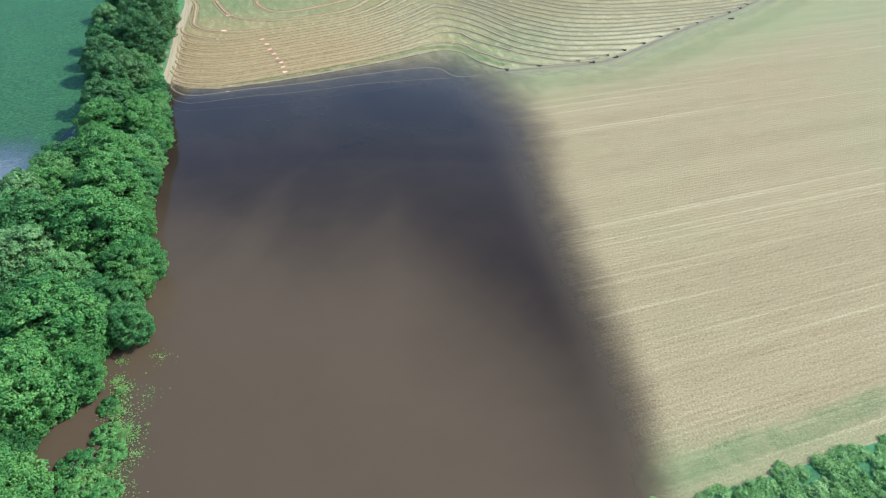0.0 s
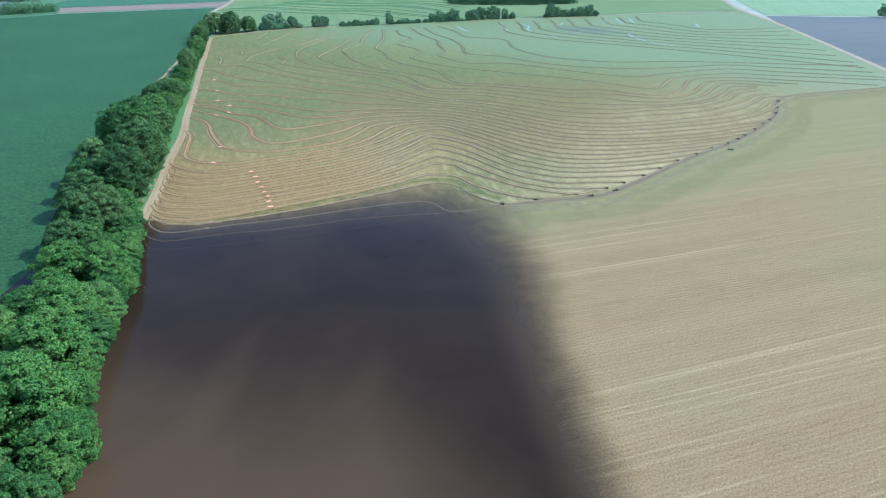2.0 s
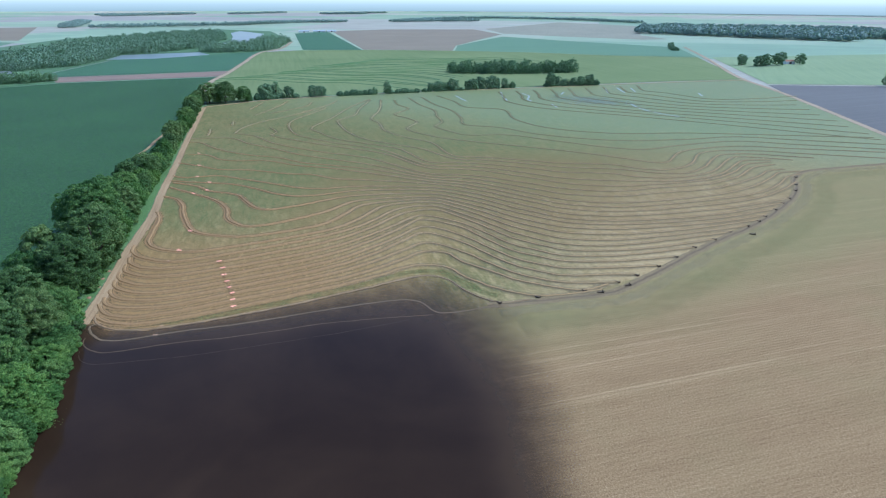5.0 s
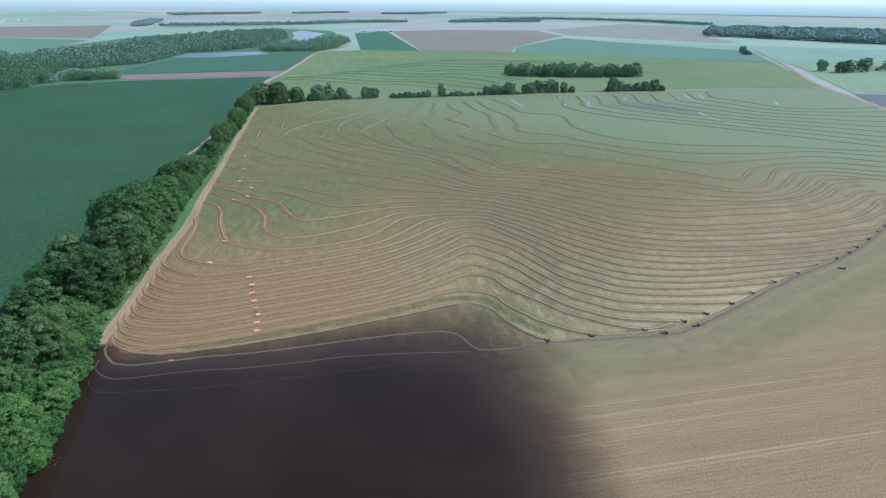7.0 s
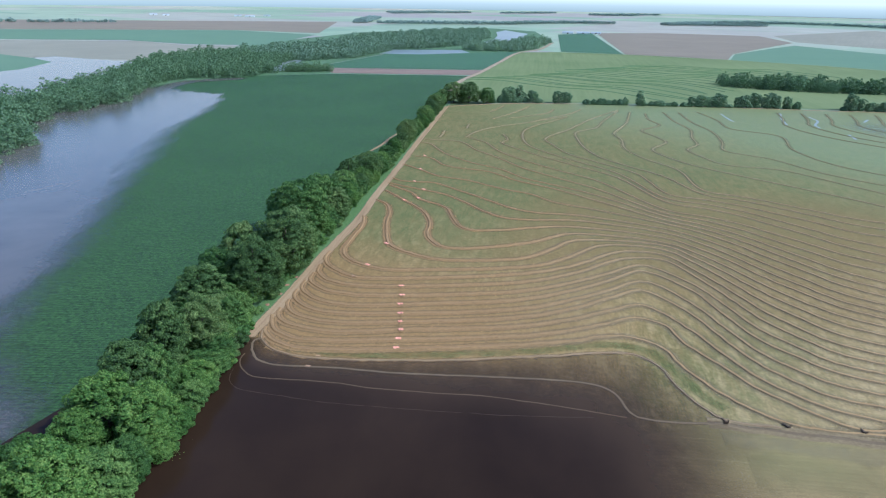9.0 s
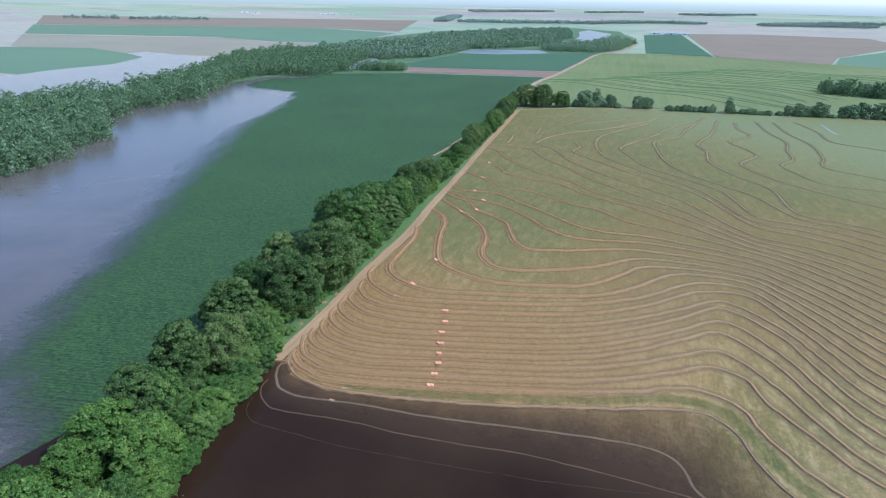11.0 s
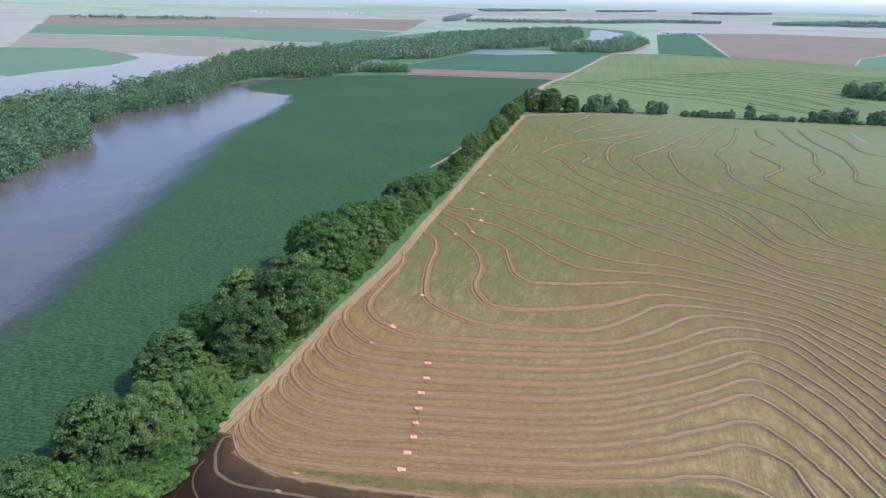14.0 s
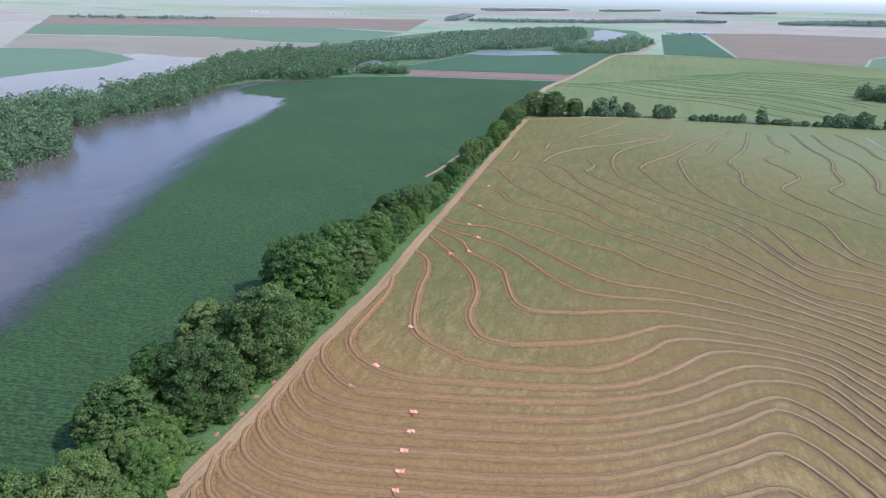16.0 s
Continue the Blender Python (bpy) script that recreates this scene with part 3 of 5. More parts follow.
sheet("dark_silt_field", [(318, 668), (520, 655), (520, 300), (257, 300), (275, 417), (287, 489), (305, 611)], -0.02, PURPLE, "dark greyish purple field of wet silt", "bare field")
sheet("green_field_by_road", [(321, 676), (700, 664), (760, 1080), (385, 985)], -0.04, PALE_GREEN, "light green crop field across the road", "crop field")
sheet("river_bend_field", [(-655, 400), (-672, 507), (-715, 573), (-778, 592), (-884, 607), (-980, 545), (-1150, 300)], -0.04, MID_GREEN, "green crop field in the river bend", "crop field")
sheet("straw_field", [(-1237, 691), (-921, 875), (-787, 855), (-699, 900), (-650, 612), (-664, 640), (-780, 598), (-990, 553)], -0.06, STRAW, "pale straw-coloured field beyond the river", "bare field")
sheet("green_strip_field", [(-1560, 873), (-1040, 1250), (-800, 1220), (-690, 925), (-800, 870), (-960, 880), (-1255, 702)], -0.06, MID_GREEN, "long green field in the distance", "crop field")
sheet("earth_strip_field", [(-2080, 1166), (-1160, 1850), (-830, 1275), (-1045, 1258), (-1565, 880)], -0.06, BROWN, "long field of pale bare earth in the distance", "bare field")


sheet("scrub_ground", [(22, 41), (40.6, 46), (66, 54), (110, 68), (150, 82), (150, -60), (22, -60)], 0.05, GRASS, "rough grass under the scrub", "grass")


# ---- water ----
def water_sheet(name, x0, x1, y0, y1, step, z, depth, label, category, material=WATER):
    nx, ny = int((x1 - x0) / step) + 1, int((y1 - y0) / step) + 1
    xs, ys = np.linspace(x0, x1, nx), np.linspace(y0, y1, ny)
    gx, gy = np.meshgrid(xs, ys)
    d = depth(gx, gy)
    verts = np.stack([gx, gy, np.full_like(gx, z)], -1).reshape(-1, 3)
    i = np.arange(nx * ny).reshape(ny, nx)
    quads = np.stack([i[:-1, :-1], i[:-1, 1:], i[1:, 1:], i[1:, :-1]], -1).reshape(-1, 4)
    keep = d.reshape(-1)[quads].max(1) > -0.3
    me = mesh_of(name, verts.tolist(), quads[keep].tolist(), material)
    at = me.attributes.new("depth", "FLOAT", "POINT")
    at.data.foreach_set("value", d.reshape(-1).astype(np.float32))
    return tagged(new(name, me), label, category, kind="structure")


def field_depth(x, y):
    east = np.interp(y, [0, 47, 56, 73, 96, 129, 148, 160, 168, 183, 195], [28.5, 29, 30, 29, 26.5, 24, 24, 21.5, 18.5, 15, 10])
    d_east = (east - x) / np.interp(y, [47, 56, 73, 96, 129, 148, 168, 183, 195], [13, 15, 18, 21, 25, 29, 38, 48, 57]) + 0.42
    north = np.interp(x, [-84, -77, -67, -55, -39, -23, -12, -4, 2, 8, 16, 22], [181, 175.5, 176.5, 181.5, 189, 198, 205, 209.5, 210, 205, 197, 192])
    d_north = np.interp(x, [-80, -55, -20, 0], [0.40, 0.38, 0.30, 0.22]) + (north - y) / np.interp(x, [-80, -55, -20, 10], [20, 26, 44, 72])
    d_north = np.where(y > north, -1, d_north)
    bank = np.interp(y, [0, 165, 178, 190], [-140, -140, -84.5, -80])
    return np.minimum(np.minimum(d_east, d_north), (x - bank) / 3 + 0.2)


def river_depth(x, y):
    edge = np.interp(x, [-480, -446, -428, -408, -385, -371, -350, -326, -305, -291, -262, -220, -192, -168, -154, -128, -106, -96, -88, -60],
                     [478, 482, 480, 476, 472, 480, 456, 418, 377, 350, 311, 255, 224, 194, 172, 140, 138, 130, 114, 80])
    edge = edge + 5 * np.sin(x / 9.0) * np.sin(x / 3.7 + y / 11.0)
    width = np.interp(edge, [110, 140, 200, 300, 380, 470], [30, 36, 46, 55, 34, 14])
    main = (edge - y) / width + 0.35
    # a dark arm goes on between the soybeans and the woods
    arm = np.full_like(x, 99.0)
    for ax, ay, bx, by in ((-432, 470, -446, 500), (-446, 500, -450, 522), (-450, 522, -440, 542), (-440, 542, -428, 560)):
        u = np.clip(((x - ax) * (bx - ax) + (y - ay) * (by - ay)) / ((bx - ax) ** 2 + (by - ay) ** 2), 0, 1)
        arm = np.minimum(arm, np.hypot(x - ax - u * (bx - ax), y - ay - u * (by - ay)))
    return np.maximum(main, 1.1 - arm / 11)


water_sheet("flood_water", -100, 48, -60, 212, 1.6, 0.10, field_depth, "still brown flood water drowning the lower field", "water")
water_sheet("river", -480, -84, -160, 576, 4.0, 0.06, river_depth, "wide muddy river spread over the crop rows", "water", RIVER)


def pond(name, corners, z, label, water=RIVER):
    ob = sheet(name, corners, z, water, label, "water")
    at = ob.data.attributes.new("depth", "FLOAT", "POINT")
    at.data.foreach_set("value", [1.0] * len(ob.data.vertices))
    return ob


pond("river_bend", [(-500, 320), (-486, 380), (-528, 455), (-562, 528), (-640, 622), (-775, 620), (-781, 593), (-715, 573), (-671, 507), (-664, 436), (-650, 395), (-700, 300)], 0.0, "bend of the river behind the woods")
pond("pond", [(-457, 890), (-473, 965), (-382, 1023), (-350, 979), (-400, 914)], 0.03, "pale pond between field and woods", PALE_WATER)
pond("small_pond", [(-446, 636), (-470, 668), (-505, 738), (-492, 750), (-470, 726), (-445, 690), (-425, 640)], 0.03, "small pale pond among the trees", PALE_WATER)
pond("far_river", [(-425, 1180), (-430, 1300), (-470, 1440), (-530, 1600), (-540, 1700), (-440, 1570), (-400, 1400), (-380, 1250), (-385, 1180)], 0.0, "far bright reach of the river", PALE_WATER)


def paddy_depth(x, y):
    u = (x - 120) / 62
    v = (y - (560 - 0.35 * (x - 120))) / 46
    return 0.30 - (u * u + v * v) * 0.5


water_sheet("paddy_water", 40, 215, 470, 640, 3.0, 0.06, paddy_depth, "shallow bright water standing in the rice", "water", PALE_WATER)


# ---- tracks, roads, drains ----
def road(name, points, width, material, label, category, z=0.07):
    h = width / 2
    profile = [(-h, z - 0.04), (-h * 0.75, z + 0.05), (-h * 0.5, z), (-h * 0.3, z), (0, z + 0.06), (h * 0.3, z), (h * 0.5, z), (h * 0.75, z + 0.05), (h, z - 0.04)]
    me = ribbon(name, points, profile, material, 3.0, 0.08, len(points))
    wear = me.attributes.new("wear", "FLOAT", "POINT")
    wear.data.foreach_set("value", [0.0, 0.75, 1.2, 1.1, 0.8, 1.1, 1.2, 0.75, 0.0] * (len(me.vertices) // 9))
    return tagged(new(name, me), label, category, kind="structure")


road("farm_track", TRACK_LINE, 4.0, TRACK, "pale dirt farm track with two wheel ruts", "track")
road("verge", [(x - 3.7, y) for x, y in TRACK_LINE], 3.4, VERGE, "strip of bright grass beside the dirt track", "grass", 0.06)
road("hedge_track", [(-180, 512), (-146, 546), (-87, 577), (-17, 604.5), (57, 627.5), (120, 648), (219, 680), (312, 706)], 3.0, TRACK, "dirt path along the hedgerow", "track", 0.06)
road("gravel_road", [(-196, 530), (-216, 600), (-232, 661), (-242, 740), (-262, 858), (-289, 1035), (-280, 1100), (-306, 1293)], 7.0, GRAVEL, "pale gravel road between far fields", "road", 0.06)
road("east_road", [(255, 300), (272, 408), (285, 489), (303, 611), (315, 724), (374, 978), (420, 1200)], 6.0, GRAVEL, "pale gravel road along the east side", "road", 0.08)
road("soy_track", [(-157.5, 358), (-160, 374), (-164.5, 393), (-168, 412), (-172, 424)], 2.0, TRACK, "dirt track behind the tree line", "track", 0.06)


def drain():
    ob = new("drain_ditch", ribbon("drain_ditch", CHANNEL, [(-1.5, 0.03), (-1.0, 0.20), (-0.75, 0.22), (-0.35, 0.03), (0.25, 0.03), (0.6, 0.10), (0.95, 0.10), (1.8, 0.02)], BANK, 2.0, 0.16, 5))
    ob.data.materials.append(WET)
    ob.data.polygons.foreach_set("material_index", [(0, 0, 0, 1, 1, 0, 0)[k % 7] for k in range(len(ob.data.polygons))])
    return tagged(ob, "winding drain ditch with bare earth banks", "ditch", kind="structure")


drain()


def soft_band(name, points, width, material, label):
    """A worn or weedy strip that thins out to both sides."""
    h = width / 2
    me = ribbon(name, points, [(-h, 0.035), (-h * 0.4, 0.05), (h * 0.4, 0.05), (h, 0.035)], material, 4.0, 0.35, int(width * 10))
    wear = me.attributes.new("wear", "FLOAT", "POINT")
    wear.data.foreach_set("value", [0.0, 1.0, 1.0, 0.0] * (len(me.vertices) // 4))
    return tagged(new(name, me), label, "grass", kind="structure")


def weedy(name, a, b, cover):
    n = Nodes(name)
    p = n.place()
    fine = n.noise(p, 1.6, 5, 0.8)
    wear = n.put("ShaderNodeAttribute")
    wear.attribute_name = "wear"
    ragged = n.math("ADD", wear.outputs["Fac"], n.math("MULTIPLY", n.math("SUBTRACT", n.noise(p, 0.22, 6, 0.75), 0.5), 2.6))
    n.link(n.spread(ragged, 0.1, 1.5, 0.0, cover), n.bsdf.inputs["Alpha"])
    return n.finish(n.ramp(fine, (0.3, a), (0.7, b)), 0.95, 0.1, fine, 0.7, 0.15)


DRY_GRASS, GREEN_WEEDS = weedy("dry_grass", (0.25, 0.195, 0.10), (0.39, 0.305, 0.165), 0.42), weedy("green_weeds", (0.125, 0.142, 0.045), (0.23, 0.222, 0.09), 0.17)
soft_band("green_bank_strip", [(x + 7.5, y - 10.5) for x, y in CHANNEL], 12.0, GREEN_WEEDS, "green weeds along the ditch bank")
soft_band("dry_grass_strip", [(x + 2.8, y - 4.0) for x, y in CHANNEL], 6.5, DRY_GRASS, "pale dry grass beside the ditch")
MARGIN = weedy("margin_weeds", (0.115, 0.170, 0.048), (0.225, 0.270, 0.095), 0.34)
soft_band("green_field_margin", [(26, 47), (40.6, 51), (66, 60), (110, 75), (150, 88)], 6.0, MARGIN, "green weedy margin of the stubble field")
SHORE_WEEDS = weedy("shore_weeds", (0.062, 0.098, 0.026), (0.125, 0.165, 0.050), 0.45)
soft_band("flood_edge_grass", [(-74, 178), (-64, 180.2), (-52, 185.3), (-38, 192), (-24, 200), (-12, 208), (-3, 213.5), (4, 213), (9.5, 207), (15, 200.5), (20, 196.5)], 4.4, SHORE_WEEDS, "thin green shoots along the flooded levee")


def wet_furrow(points):
    ob = new("wet_furrow", ribbon("wet_furrow", points, [(-0.8, 0.07), (0, 0.075), (0.8, 0.07)], PALE_WATER, 2.5, 0.12, len(points)))
    at = ob.data.attributes.new("depth", "FLOAT", "POINT")
    at.data.foreach_set("value", [1.0] * len(ob.data.vertices))
    return tagged(ob, "narrow furrow of bright standing water", "water", kind="structure")


FURROWS = [[(9.5, 581), (14, 563.5), (18.5, 550)], [(50, 603.5), (50, 578), (51.5, 555)], [(68.5, 596.5), (72.5, 581.5), (69.5, 563.5), (71, 552.5)], [(85.5, 536.5), (87.5, 522)],
           [(149.5, 633.5), (146, 602.5)], [(162, 639), (161, 621.5), (160.5, 605)], [(174.5, 637.5), (172, 613)], [(149.1, 541), (149, 532), (150.5, 519.3), (157.1, 500.3), (168, 485.1)], [(226.5, 606), (223, 587.5)], [(106.5, 606), (102, 592.5)]]
for furrow in FURROWS:
    wet_furrow(furrow)


# ---- contour levees of the rice field ----
LEVEE_COUNT = []


def bank(points, profile, kinds, rough, soil=LEVEE):
    """A swept earth bank whose strips take their own soil: 0 dry earth, 1 shade-darkened furrow, 2 worked soil, 3 bank
    side.
    """
    me = ribbon("levee", points, profile, soil, 1.6, rough, len(LEVEE_COUNT), False)
    me.materials.append(FURROW)
    me.materials.append(SKIRT)
    me.materials.append(BANK)
    k = len(kinds)
    me.polygons.foreach_set("material_index", [kinds[i % k] for i in range(len(me.polygons))])
    wear = me.attributes.new("wear", "FLOAT", "POINT")
    wear.data.foreach_set("value", ([0.0] + [1.0] * (k - 1) + [0.0]) * (len(me.vertices) // (k + 1)))
    ob = new("levee", me)
    LEVEE_COUNT.append(ob)
    return ob


def levee(points, height=0.27, wet=False):
    """A low earth bank with a furrow on each side, along a smooth contour."""
    h = height
    up = 0.004 * (len(LEVEE_COUNT) % 7)
    profile = [(-2.3, 0.03), (-0.70, 0.06), (-0.54, 0.02), (-0.30, h), (0.22, h), (0.50, 0.03), (0.62, 0.05), (2.2, 0.03)]
    if wet:
        profile = [(o * 0.5, z) for o, z in profile]
    ob = bank(points, [(o, z + up) for o, z in profile], (2, 1, 3, 0, 3, 1, 2), 0.09, WET_BANK if wet else LEVEE)
    if wet:
        ob.data.materials[3] = WET_BANK
    return tagged(ob, "low curving levee of bare reddish tan earth", "levee", "contour levees", "structure")


def drowned_levee(points, height, width=1.0, soil=DROWNED):
    """A levee of which only the crest breaks the flood water."""
    profile = [(-0.34, 0.05), (-0.13, height), (0.13, height), (0.34, 0.05)]
    ob = bank(points, [(o * width, z) for o, z in profile], (0, 0, 0), 0.05, soil)
    return tagged(ob, "drowned levee whose pale crest shows at the water surface", "levee", "contour levees", "structure")


drowned_levee([(-79.2, 165.6), (-78, 163.1), (-75.9, 161.1), (-73.4, 160.3), (-70.6, 160.5), (-63.2, 162.1), (-57, 163.3), (-51.3, 164.9), (-40.3, 168.5), (-31.7, 171.4), (-19.1, 176), (-8.8, 180.3), (-3.7, 182.6)], 0.103, 0.55, SUNKEN)
drowned_levee([(-81.2, 171.6), (-80.5, 169.2), (-78.5, 167.1), (-76.2, 165.8), (-73.4, 165.1), (-69.1, 166.2), (-62.3, 168.7), (-55.2, 170.9), (-49, 172.1), (-43.3, 173.9), (-34.2, 176.9), (-26.5, 179.7), (-15.1, 182.4), (-4.1, 184.4), (2.4, 185.4)], 0.122, 0.8)
drowned_levee([(-82, 178.6), (-83.2, 177.3), (-81.8, 174.6), (-79.6, 172.5), (-77, 170.9), (-74, 170.6), (-70.2, 171.3), (-64.3, 173.7), (-58.5, 175.8), (-46.2, 179.5), (-37, 183.1), (-23.3, 188.5), (-11.8, 192.6), (-6, 193.9), (-3.6, 193.7), (-1.6, 192.9), (-0.2, 191.6), (1.3, 189.1), (2.6, 187.5), (4.4, 186.6), (6, 186.6), (9.7, 187.5), (19.8, 191.6)], 0.16, 1.15, WET)
levee([(-84.3, 182), (-83.8, 180.3), (-80.8, 177.4), (-77.1, 175.8), (-73.6, 175.5), (-69.3, 176), (-60.4, 178.7), (-48.7, 184), (-39.4, 188.3), (-25.8, 196.1), (-14.3, 202.7), (-8.5, 206.5), (-2.5, 209.4), (-0.1, 210), (2.6, 209.4), (6.3, 207), (10.7, 200.5), (15.4, 195.8), (20, 193), (30, 195)], 0.24, True)
levee([(-85, 183.5), (-83, 181), (-78.5, 179), (-72.5, 178.5), (-65, 181), (-51, 188), (-25, 202.5), (-14, 210), (-3.5, 217.5), (6, 216), (10.5, 210), (18, 203), (25, 199), (31.5, 197), (38.5, 198), (50, 201.5)])
levee([(-87.5, 189), (-85, 185.5), (-81.5, 183), (-75.5, 182), (-67.5, 184.5), (-52.5, 192), (-26.5, 206.5), (-15.5, 215), (-8, 222.5), (-2, 228.5), (5.5, 227.5), (10.5, 220.5), (18.5, 214), (25.5, 208), (32.5, 204.5), (39, 202), (44.5, 201), (52.5, 205)])
levee([(-88, 193), (-86.5, 190), (-82.5, 187.5), (-76, 187), (-67.5, 189), (-54, 196.5), (-28, 211), (-17, 220.5), (-8.5, 230), (-1.5, 236.5), (10.5, 229), (18.5, 220), (26, 212.5), (33, 208.5), (40, 206), (55.5, 206.5)])
levee([(-89, 198), (-87.5, 195), (-84, 192.5), (-78, 191.5), (-70, 193), (-56, 200), (-29.5, 215.5), (-18.5, 226), (-10, 237.5), (-3, 246), (10.5, 237.5), (19, 227), (26.5, 218.5), (33.5, 214), (40.5, 211), (55.5, 212), (62.5, 212)])
levee([(-91, 204), (-89, 200), (-85, 197.5), (-79.5, 196), (-72, 197.5), (-58, 204), (-31, 220), (-20, 231), (-11, 242.5), (-3, 252.5), (10.5, 244), (19, 233.5), (27, 224), (34, 219.5), (41.5, 216.5), (56.5, 217), (71, 219)])
levee([(-92.5, 210), (-90.5, 205.5), (-86, 202.5), (-80, 201), (-72, 202.5), (-60.5, 208.5), (-33, 225), (-21.5, 236.5), (-12, 249.5), (-4.5, 260), (10.5, 252), (19, 240.5), (27, 230.5), (35, 225.5), (42.5, 222), (58, 222), (79.5, 226.5)])
levee([(-93.5, 215.5), (-92, 211.5), (-87, 208), (-81.5, 207), (-74, 208.5), (-62.5, 213.5), (-34.5, 230), (-22.5, 242), (-13, 254.5), (-5, 264.5), (10, 257), (19.5, 246), (27.5, 236), (35.5, 230.5), (43, 226.5), (59, 226.5), (75.5, 230.5), (88, 234.5)])
levee([(-95, 221), (-93, 217), (-88, 213.5), (-82.5, 212.5), (-74.5, 214.5), (-65.5, 218.5), (-36.5, 235.5), (-24, 248), (-10.5, 268), (0, 272), (10, 263.5), (19.5, 252.5), (28, 242), (36, 236), (44, 231.5), (60, 231), (77, 234.5), (97.5, 242)])
levee([(-98.5, 231.5), (-96.5, 226), (-92.5, 222), (-86, 219), (-81, 218), (-71.5, 221.5), (-38.5, 241), (-25.5, 253.5), (-12.5, 273.5), (-0.5, 276.5), (10, 268), (20, 257.5), (28.5, 247.5), (36.5, 241), (44.5, 236.5), (61, 235.5), (78.5, 240), (106, 249.5)])
levee([(-106.5, 266), (-102.5, 259), (-98.5, 245), (-95.5, 235), (-92.5, 231), (-88, 228), (-81.5, 226.5), (-74.5, 227), (-65, 231.5), (-44, 243), (-34, 250.5), (-27.5, 260.5), (-19, 276.5), (-0.5, 281), (10, 273.5), (20, 263.5), (29, 253.5), (37.5, 247), (45.5, 242), (62.5, 240.5), (80, 244.5), (115, 256)])
levee([(-112.5, 286), (-105.5, 282), (-100.5, 275), (-96.5, 266), (-91, 255.5), (-85.5, 247), (-81.5, 243.5), (-69, 240.5), (-62, 241.5), (-46.5, 249), (-40.5, 253.5), (-37, 258.5), (-33, 268), (-29, 276.5), (-1, 285), (10, 278), (20, 269), (29.5, 259.5), (38, 253), (46.5, 248), (63.5, 246), (81.5, 249), (122, 262.5)])
levee([(-115.5, 299), (-101.5, 290), (-92, 283.5), (-85, 276.5), (-80.5, 269), (-77, 259.5), (-72.5, 254), (-67.5, 251), (-62, 252), (-51, 259.5), (-40.5, 270), (-36, 277.5), (-30.5, 283), (-1, 288), (10, 282.5), (20.5, 274), (30, 265), (38.5, 258.5), (47.5, 253.5), (65, 251.5), (102.5, 259), (127, 268)])
levee([(-117.5, 306.5), (-103.5, 300.5), (-97.5, 294.5), (-88, 291.5), (-81.5, 287.5), (-77.5, 281.5), (-71, 273), (-66, 270), (-56.5, 274), (-44.5, 283), (-34.5, 289), (-1.5, 293), (10, 287.5), (20.5, 280), (30, 271), (39.5, 264.5), (48, 259), (66, 256.5), (104.5, 263.5), (135, 276)])
levee([(-120, 309.5), (-112.5, 308), (-101, 306.5), (-91, 305), (-80, 299.5), (-67, 291), (-57.5, 288), (-50, 289.5), (-40.5, 294), (-33.5, 297), (-1.5, 298), (10, 293), (20.5, 285.5), (30.5, 276.5), (40, 269.5), (49, 263.5), (67, 260.5), (106.5, 268), (141.5, 284)])
levee([(-122, 317.5), (-117, 315), (-110, 316), (-102.5, 318.5), (-89, 313.5), (-73.5, 306.5), (-60.5, 300.5), (-50, 299), (-35, 303), (-2, 302.5), (10, 298), (21, 291), (31, 282.5), (40.5, 275.5), (49.5, 269), (68.5, 266), (109, 274.5), (131.5, 283), (147.5, 290.5)])
levee([(-129.5, 341.5), (-117, 336), (-105, 329.5), (-90, 329), (-70.5, 323), (-58.5, 321.5), (-46, 315), (-32.5, 313.5), (-2, 308), (10, 304), (21, 297.5), (31.5, 289), (41.5, 282), (50.5, 275.5), (69.5, 271.5), (111.5, 281), (135, 291), (151.5, 303.5), (163.5, 316)])
levee([(-131.5, 359), (-126, 360), (-120, 357.5), (-111.5, 349.5), (-103, 347), (-87, 347.5), (-70.5, 339), (-51, 333.5), (-33.5, 326), (-2.5, 312), (9.5, 309), (21, 303), (32, 295), (42, 287.5), (51.5, 281), (71, 277), (114, 287.5), (139, 298.5), (154, 312), (163.5, 324), (173, 330)])
levee([(-144, 390), (-137.5, 388.5), (-120.5, 372), (-102, 360.5), (-82.5, 354), (-68.5, 344.5), (-53, 339.5), (-33.5, 333), (-2.5, 316.5), (9.5, 313.5), (21.5, 308.5), (32.5, 301), (43, 293.5), (52.5, 287), (72.5, 282.5), (116.5, 294), (138.5, 306.5), (154, 321), (164, 332), (177.5, 336)])
levee([(-146, 398), (-124.5, 401.5), (-108, 386.5), (-90, 374), (-74, 361.5), (-56.5, 352.5), (-35.5, 342.5), (-2.5, 320.5), (9.5, 319), (21.5, 315), (33, 308), (43.5, 301.5), (54, 295), (74.5, 291.5), (97, 297.5), (120, 303.5), (141, 317), (152.5, 327), (160, 335.5), (170, 339.5)])
levee([(-125, 414.5), (-111.5, 407.5), (-96, 389.5), (-79, 377), (-60.5, 366.5), (-37.5, 355.5), (-3, 325), (9.5, 324), (22, 321), (33.5, 315), (44.5, 309), (55, 303), (76, 299), (99.5, 305.5), (124, 312.5), (142.5, 326), (156, 342), (169.5, 348.5)])
levee([(-109, 433), (-102, 420.5), (-102, 410.5), (-93, 402.5), (-74, 390), (-52.5, 378), (-30, 365.5), (-3.5, 335.5), (9.5, 334.5), (22, 331.5), (34, 325), (45.5, 318.5), (56.5, 311.5), (78, 307), (101.5, 311), (126.5, 319.5), (144, 334.5), (155, 348), (170, 354)])
